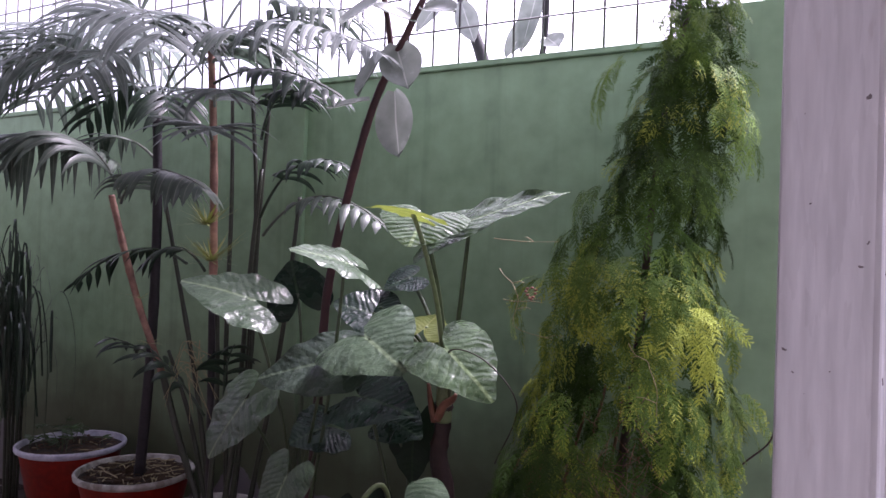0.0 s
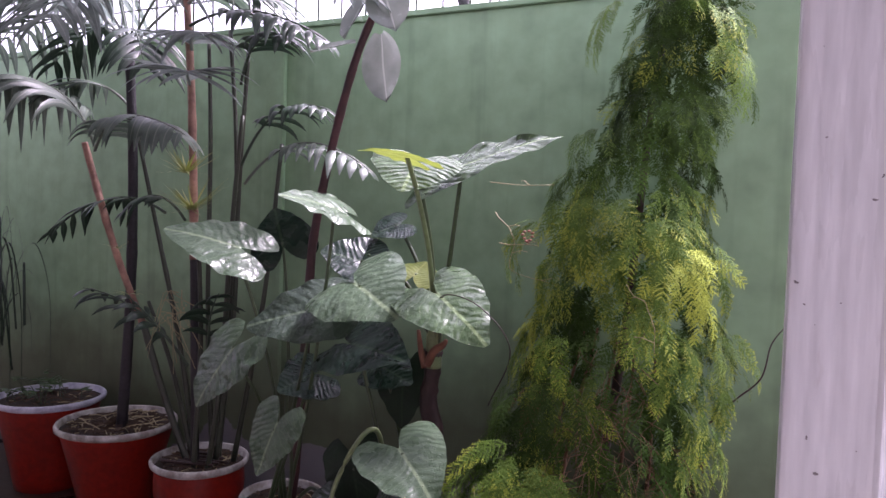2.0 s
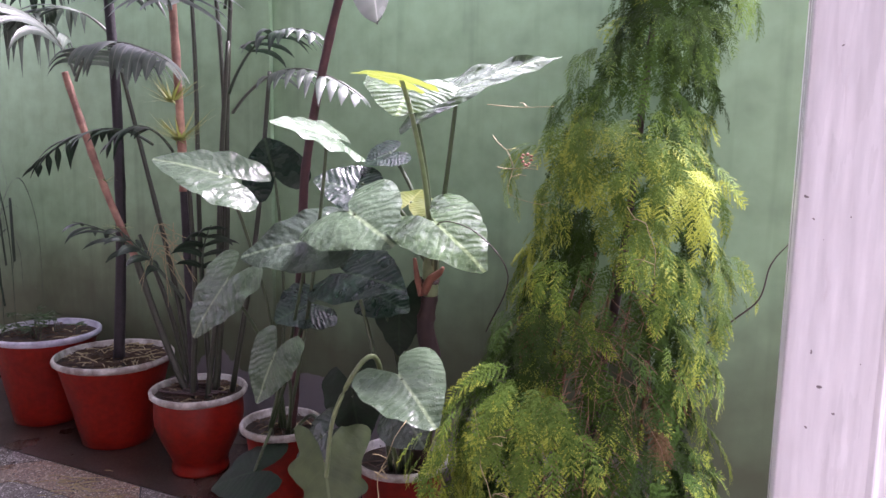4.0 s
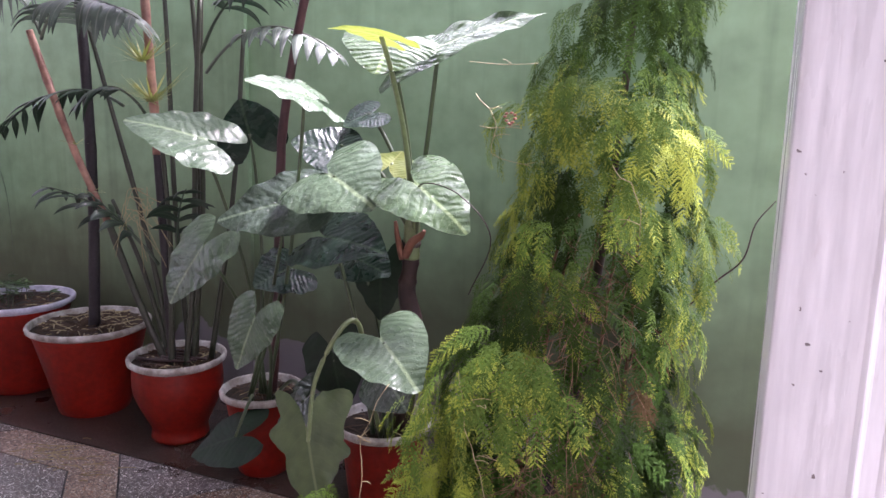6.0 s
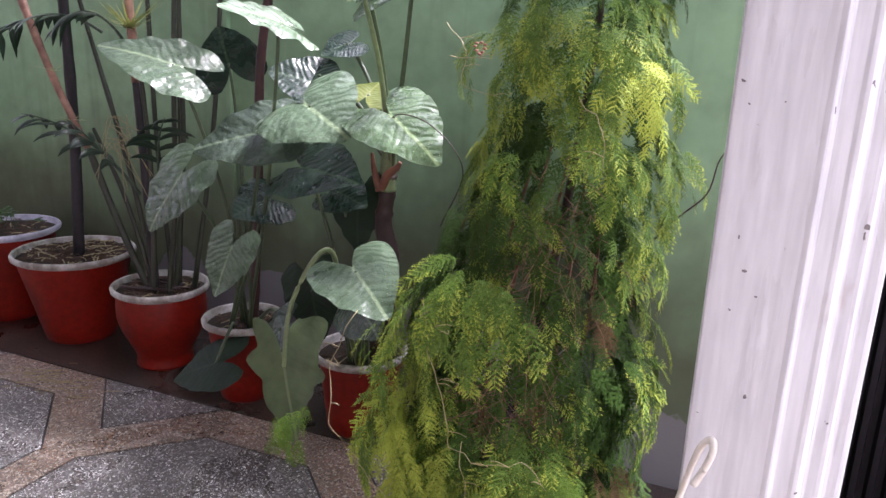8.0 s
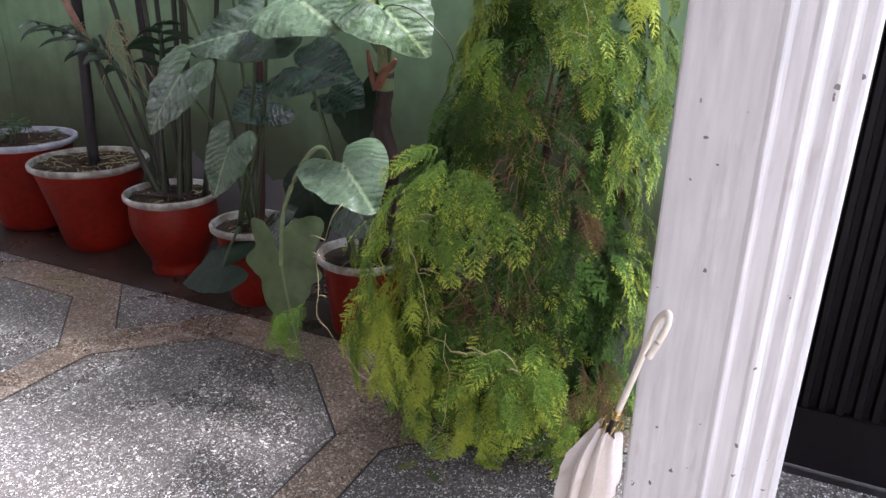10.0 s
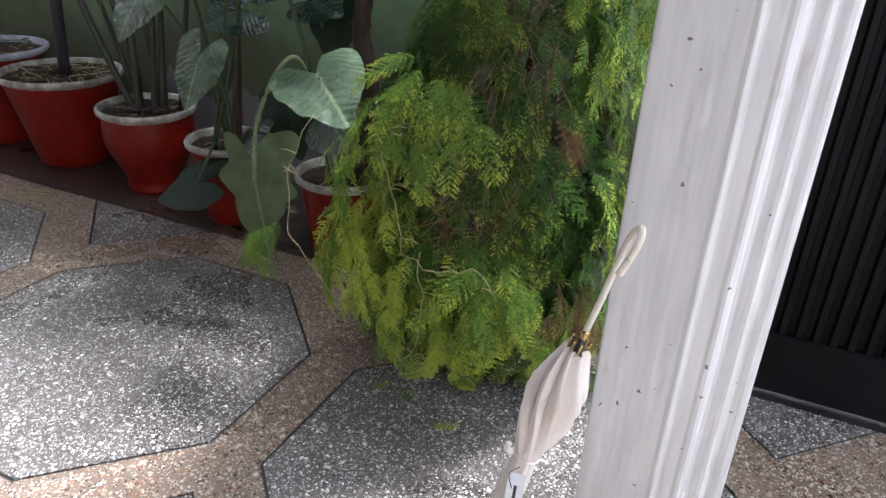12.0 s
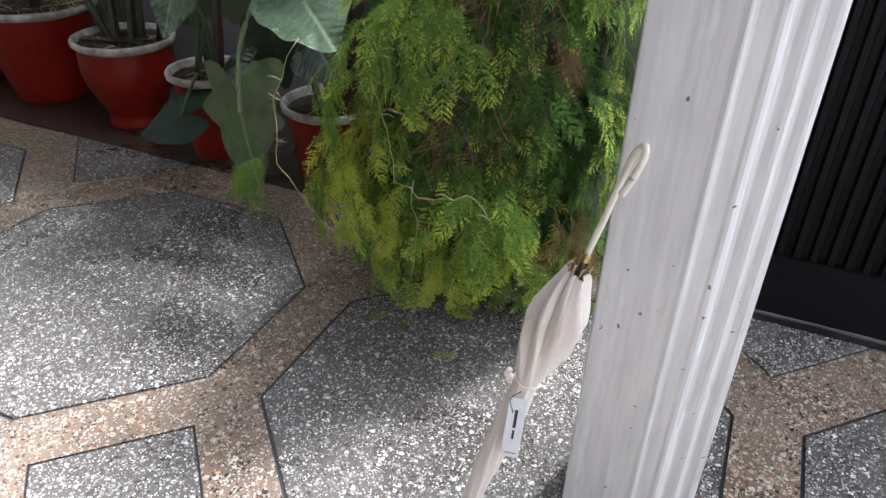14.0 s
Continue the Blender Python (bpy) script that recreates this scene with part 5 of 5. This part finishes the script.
# bushier plumes low down and towards the pots, and loose ones at the edges
for i, (x, y, z, nx, ny, size, base, tip) in enumerate((
        (-0.80, 1.74, 0.50, -0.7, -0.7, 0.21, 1, 2), (-0.74, 1.72, 0.54, -0.4, -0.9, 0.22, 2, 2), (-0.84, 1.78, 0.42, -0.8, -0.6, 0.17, 1, 2), (-0.68, 1.70, 0.44, -0.2, -0.95, 0.2, 2, 2), (-1.19, 1.85, 0.33, -0.1, -1, 0.13, 1, 1),
        (-0.80, 1.80, 0.66, -0.7, -0.7, 0.2, 1, 2), (-0.78, 1.82, 0.78, -0.8, -0.6, 0.18, 1, 2), (-0.60, 1.70, 0.92, -0.2, -0.95, 0.22, 1, 2), (-0.50, 1.68, 0.90, 0.1, -1, 0.22, 1, 2),
        (-0.42, 1.66, 0.46, 0.1, -1, 0.2, 1, 2), (-0.32, 1.68, 0.48, 0.3, -0.9, 0.18, 1, 2), (-0.6, 1.70, 0.34, -0.2, -1, 0.18, 1, 1), (-0.48, 1.68, 0.34, 0, -1, 0.17, 2, 2),
        (-0.48, 1.88, 1.54, -0.3, -0.9, 0.17, 1, 2), (-0.34, 1.88, 1.5, 0.3, -0.9, 0.18, 1, 2), (-0.26, 1.93, 1.42, 0.6, -0.7, 0.18, 2, 2), (-0.56, 1.92, 1.40, -0.6, -0.7, 0.15, 1, 2),
        (-0.64, 1.94, 1.48, -0.8, -0.5, 0.14, 1, 2), (-0.20, 2.02, 1.2, 0.9, -0.4, 0.18, 1, 2), (-0.22, 2.1, 2.05, 0.8, -0.5, 0.16, 1, 2), (-0.2, 2.14, 1.95, 0.8, -0.4, 0.15, 1, 1), (-0.3, 2.08, 2.2, 0.2, -0.9, 0.15, 1, 1),
        (-0.46, 2.06, 2.08, -0.8, -0.5, 0.15, 1, 1), (-0.28, 2.05, 1.82, 0.4, -0.9, 0.16, 0, 1), (-0.50, 2.04, 1.74, -0.7, -0.7, 0.15, 0, 1), (-0.25, 2.12, 2.36, 0.6, -0.6, 0.15, 0, 1), (-0.56, 2.02, 1.62, -0.8, -0.5, 0.15, 0, 1))):
    plume("plume", Vector((x, y, z)), Vector((nx, ny, 0)).normalized(), size, 18, 5000 + i, base, tip)
# dead twigs showing in the middle
v, f = [], []
for i in range(260):
    z = rnd.choice((rnd.gauss(0.84, 0.1), rnd.gauss(0.60, 0.06), rnd.gauss(1.08, 0.08)))
    a = -1.5 + rnd.gauss(0.1, 0.3)
    p, n = fern_surface(a, z)
    p += n * rnd.uniform(-0.09, -0.01)
    d = Vector((rnd.gauss(0, 0.6), -0.3, -rnd.random())).normalized() * rnd.uniform(0.05, 0.13)
    vv, ff = tube_data([p, p + d * 0.5 + n * 0.02, p + d], (0.0010, 0.0006), 4)
    f += [tuple(k + len(v) for k in q) for q in ff]
    v += vv
ob = world_place("dead_twig", mesh_from("dead_twig", v, f, M_DRY), fern)
tagged(ob, "brown dead twigs among the green", kind="stuff")
for p in (((-0.86, 1.66, 0.80), (-0.92, 1.62, 0.66), (-0.90, 1.58, 0.50), (-0.78, 1.55, 0.42), (-0.70, 1.55, 0.34)),
          ((-0.66, 1.62, 0.88), (-0.62, 1.58, 0.76), (-0.58, 1.56, 0.66), (-0.54, 1.54, 0.55), (-0.45, 1.52, 0.54), (-0.36, 1.52, 0.57), (-0.30, 1.52, 0.50)),
          ((-0.73, 1.88, 1.52), (-0.67, 1.86, 1.46), (-0.67, 1.85, 1.38), (-0.56, 1.85, 1.33)),
          ((-0.71, 1.86, 1.44), (-0.60, 1.86, 1.43)), ((-0.75, 1.88, 1.60), (-0.58, 1.9, 1.59)),
          ((-0.56, 1.66, 0.5), (-0.52, 1.6, 0.36), (-0.56, 1.58, 0.2), (-0.5, 1.57, 0.1)),
          ((-0.62, 1.6, 0.82), (-0.60, 1.59, 0.82), (-0.58, 1.57, 0.83)), ((-0.59, 1.57, 0.70), (-0.54, 1.56, 0.71)), ((-0.92, 1.62, 0.66), (-0.89, 1.61, 0.68)),
          ((-0.36, 1.78, 1.36), (-0.30, 1.77, 1.30), (-0.28, 1.76, 1.2))):
    w = [Vector(p[0])]
    for a, b in zip(p[:-1], p[1:]):
        for k in (1, 2, 3):
            w.append(Vector(a).lerp(Vector(b), k / 3) + Vector([rnd.gauss(0, 0.006) for _ in range(3)]))
    v, f = tube_data(smooth_path(w, 2), (0.0012, 0.0007), 5)
    for q in w[2::3]:
        d = Vector((rnd.choice((-1, 1)) * rnd.uniform(0.02, 0.05), -0.005, rnd.uniform(-0.004, 0.012)))
        vv, ff = tube_data([q, q + d * 0.6 + Vector((0, 0, 0.004)), q + d], (0.0011, 0.0007), 4)
        f += [tuple(k + len(v) for k in r) for r in ff]
        v += vv
    world_place("tendril", mesh_from("tendril", v, f, M_TWIG, True), fern, "pale wiry tendril")
tube("tendril", [(-0.19, 2.1, 0.98), (-0.13, 2.05, 1.06), (-0.07, 2.02, 1.13), (-0.05, 2.0, 1.22), (-0.01, 2.0, 1.28)], (0.003, 0.0015), M_BROWN_BARK, fern, 5, None, 6, "dark wiry tendril")
tube("tendril", [(-0.80, 2.05, 0.95), (-0.74, 2.06, 1.12), (-0.84, 2.06, 1.24), (-0.98, 2.1, 1.26), (-1.04, 2.14, 1.16)], (0.002, 0.0015), M_BROWN_BARK, fern, 5, None, 8, "dark wiry tendril")
bm = bmesh.new()
for i in range(9):
    a = 0.7 * i
    bmesh.ops.create_icosphere(bm, subdivisions=1, radius=0.0045, matrix=Matrix.Translation((-0.625 + 0.012 * math.cos(a), 1.84 + 0.01 * math.sin(a * 2), 1.46 + 0.014 * math.sin(a))) @ Matrix.Diagonal((1.3, 0.5, 0.8, 1)))
ob = part("withered_flower", bm, M_FLOWER, None, "withered pink flower", True)
ob.parent = fern
ob.matrix_parent_inverse = Matrix.Translation(-fern.location)

# sprigs fallen from the fern, and dry straw by the pots
for i, (x, y, turn) in enumerate(((-0.581, 1.683, 2.4), (-0.491, 1.623, 0.6), (-0.681, 1.753, 4.1))):
    tri, far = FANS[i]
    pts = tri.reshape(-1, 3) * 0.075
    flat = np.stack((pts[:, 0] * math.cos(turn) - pts[:, 1] * math.sin(turn), pts[:, 0] * math.sin(turn) + pts[:, 1] * math.cos(turn), 0.003 + np.abs(pts[:, 2]) * 0.35), axis=1)
    sprig = place("fallen_sprig", mesh_from("fallen_sprig", flat, [(3 * q, 3 * q + 1, 3 * q + 2) for q in range(len(flat) // 3)], FERN[2 if i else 1]))
    sprig.location = (x, y, 0)
    tagged(sprig, "small green fern sprig fallen on the wet terrazzo floor", "fern sprig", "fallen sprigs")
rnd = random.Random(9)
v, f = [], []
for i in range(46):
    c = Vector((-2.658 + rnd.gauss(0, 0.16), 2.139 + rnd.gauss(0, 0.05), 0.004))
    a = rnd.gauss(0.3, 0.5)
    d = Vector((math.cos(a), math.sin(a), 0)) * rnd.uniform(0.015, 0.06)
    vv, ff = tube_data([c - d, c + Vector((0, 0, 0.003)), c + d], (0.0022, 0.0014), 4)
    f += [tuple(q + len(v) for q in r) for r in ff]
    v += vv
tagged(place("fallen_straw", mesh_from("fallen_straw", v, f, M_TWIG)), "dry yellowish straw bits lying on the wet floor", "straw", kind="stuff")

# ---- umbrella leaning on the pillar ----
TOP, TIP = Vector((0.004, 1.235, 0.878)), Vector((-0.211, 1.140, 0.0))
AXIS = (TOP - TIP).normalized()
LEN = (TOP - TIP).length
umbrella = empty("umbrella", TIP)
tagged(umbrella, "furled cream umbrella with a crook handle leaning on a white pillar", "umbrella")


def along(s, dx=0.0, dy=0.0):
    """A point on the umbrella's shaft, s from tip to top, shifted sideways."""
    sd = AXIS.cross(Vector((0, 1, 0))).normalized()
    return TIP + AXIS * (s * LEN) - sd * dx + Vector((0, 1, 0)) * dy


tube("shaft", [along(0.04), along(0.4), along(0.775)], (0.005, 0.005), M_BLACK, umbrella, 8)
tube("ferrule", [along(0.0), along(0.03), along(0.06)], (0.004, 0.007), M_BRASS, umbrella, 8)
tube("collar", [along(0.77), along(0.778), along(0.786)], (0.0082, 0.0082), M_BRASS, umbrella, 12, label="gilt collar")
tube("handle", [along(0.786), along(0.87), along(0.95, -0.002), along(0.985, 0.0, -0.005), along(1.005, 0.008, -0.016), along(0.995, 0.014, -0.028), along(0.965, 0.013, -0.033), along(0.925, 0.008, -0.031)], (0.0054, 0.0054, 0.0057, 0.006), M_HANDLE, umbrella, 12, None, 10, "cream crook handle")
prof = [(0.06, 0.009), (0.12, 0.017), (0.25, 0.021), (0.40, 0.0235), (0.46, 0.022), (0.487, 0.021), (0.52, 0.027), (0.58, 0.034), (0.645, 0.037), (0.68, 0.031), (0.72, 0.022), (0.755, 0.015)]
sa = AXIS.cross(Vector((0, 1, 0))).normalized()
sb = AXIS.cross(sa).normalized()
v, f = [], []
steps, rows = 64, 40
for i in range(rows + 1):
    s = 0.06 + (0.745 - 0.06) * i / rows
    r = float(np.interp(s, [p[0] for p in prof], [p[1] for p in prof]))
    loose = max(0.0, min(1.0, (s - 0.495) / 0.1))
    for k in range(steps):
        a = 2 * math.pi * k / steps
        tw = a + s * 5.5
        fr = (tw * 4 / math.pi) % 1.0
        w = 1 + (0.22 + 0.5 * loose) * (fr - 0.5) + 0.16 * loose * math.sin(2 * tw + 1) + 0.05 * noise.noise((math.cos(a) * 3, math.sin(a) * 3, s * 18))
        e = 0.012 * loose * max(0, math.sin(4 * tw)) if i == rows else 0
        v.append(TIP + AXIS * (s * LEN + e) + (sa * math.cos(a) + sb * math.sin(a)) * r * w)
for i in range(rows):
    for k in range(steps):
        j = (k + 1) % steps
        f.append((i * steps + k, i * steps + j, (i + 1) * steps + j, (i + 1) * steps + k))
world_place("canopy", mesh_from("canopy", v, f, M_CLOTH, True), umbrella, "furled cream cloth in twisted folds")
for k in range(8):
    a = 2 * math.pi * k / 8 + 0.3
    o = (sa * math.cos(a) + sb * math.sin(a))
    tube("rib_tip", [along(0.735) + o * 0.015, along(0.75) + o * 0.016, along(0.765) + o * 0.017], (0.0016, 0.0022), M_BRASS, umbrella, 6, None, 3)
tube("tie_strap", [along(0.487) + (sa * math.cos(2 * math.pi * k / 12) + sb * math.sin(2 * math.pi * k / 12)) * 0.0230 for k in range(13)], (0.0025, 0.0025), M_CLOTH, umbrella, 6, None, 4)
tube("strap_end", [along(0.487) + Vector((-0.026, -0.008, 0)), along(0.497) + Vector((-0.036, -0.012, 0)), along(0.512) + Vector((-0.035, -0.014, 0))], (0.007, 0.005), M_CLOTH, umbrella, 8, None, 4)
tag_c = along(0.40) + Vector((0.016, -0.038, 0.0))
tilt = Matrix.Translation(tag_c) @ pose(0, 0, 0, -20, 3, 14)
bm = box(bmesh.new(), -0.0155, 0.0155, -0.0006, 0.0006, -0.056, 0.056, 0.0004)
bmesh.ops.transform(bm, matrix=tilt, verts=bm.verts[:])
card = part("swing_tag", bm, M_CARD, None, "white card swing tag")
card.parent = umbrella
card.matrix_parent_inverse = Matrix.Translation(-umbrella.location)
for zc, h, w in ((0.017, 0.034, 0.0055), (-0.013, 0.017, 0.0042), (-0.048, 0.0012, 0.02)):
    bm = box(bmesh.new(), -w / 2, w / 2, -0.0012, -0.0007, zc - h / 2, zc + h / 2)
    bmesh.ops.transform(bm, matrix=tilt, verts=bm.verts[:])
    part("print_bar", bm, M_INK, card)
tube("tag_cord", [along(0.48) + Vector((0, -0.027, 0)), tag_c + Vector((-0.01, -0.004, 0.068)), tag_c + Vector((0, -0.016, 0.05))], (0.001, 0.001), M_BLACK, umbrella, 5, None, 4)

# ---- greenery outside, over the wall ----
tree = empty("outside_shrub", (-1.5, 3.7, 0.0))
tagged(tree, "slender shrub with drooping oval leaves beyond the wall", "shrub")
tube("trunk", [(-1.4, 3.7, -0.16), (-1.45, 3.7, 1.6), (-1.62, 3.68, 2.55), (-1.78, 3.66, 3.0), (-1.85, 3.6, 3.5)], (0.05, 0.022), M_TRUNK, tree)
tube("branch", [(-1.5, 3.7, 2.0), (-1.3, 3.66, 2.6), (-1.25, 3.6, 3.1)], (0.025, 0.01), M_TRUNK, tree)
for i, (A, T) in enumerate((((-1.28, 3.6, 3.05), (-1.36, 3.5, 2.62)), ((-1.3, 3.6, 2.85), (-1.44, 3.5, 2.6)), ((-1.8, 3.6, 3.05), (-1.98, 3.5, 2.8)), ((-1.75, 3.6, 2.95), (-1.62, 3.5, 2.7)), ((-1.85, 3.6, 3.2), (-1.7, 3.5, 3.3)), ((-1.25, 3.6, 2.7), (-1.15, 3.5, 2.62)))):
    oval_leaf(tree, A, T, (0.1, -0.8, 0.5), 0.13, "rubber", i * 0.9)
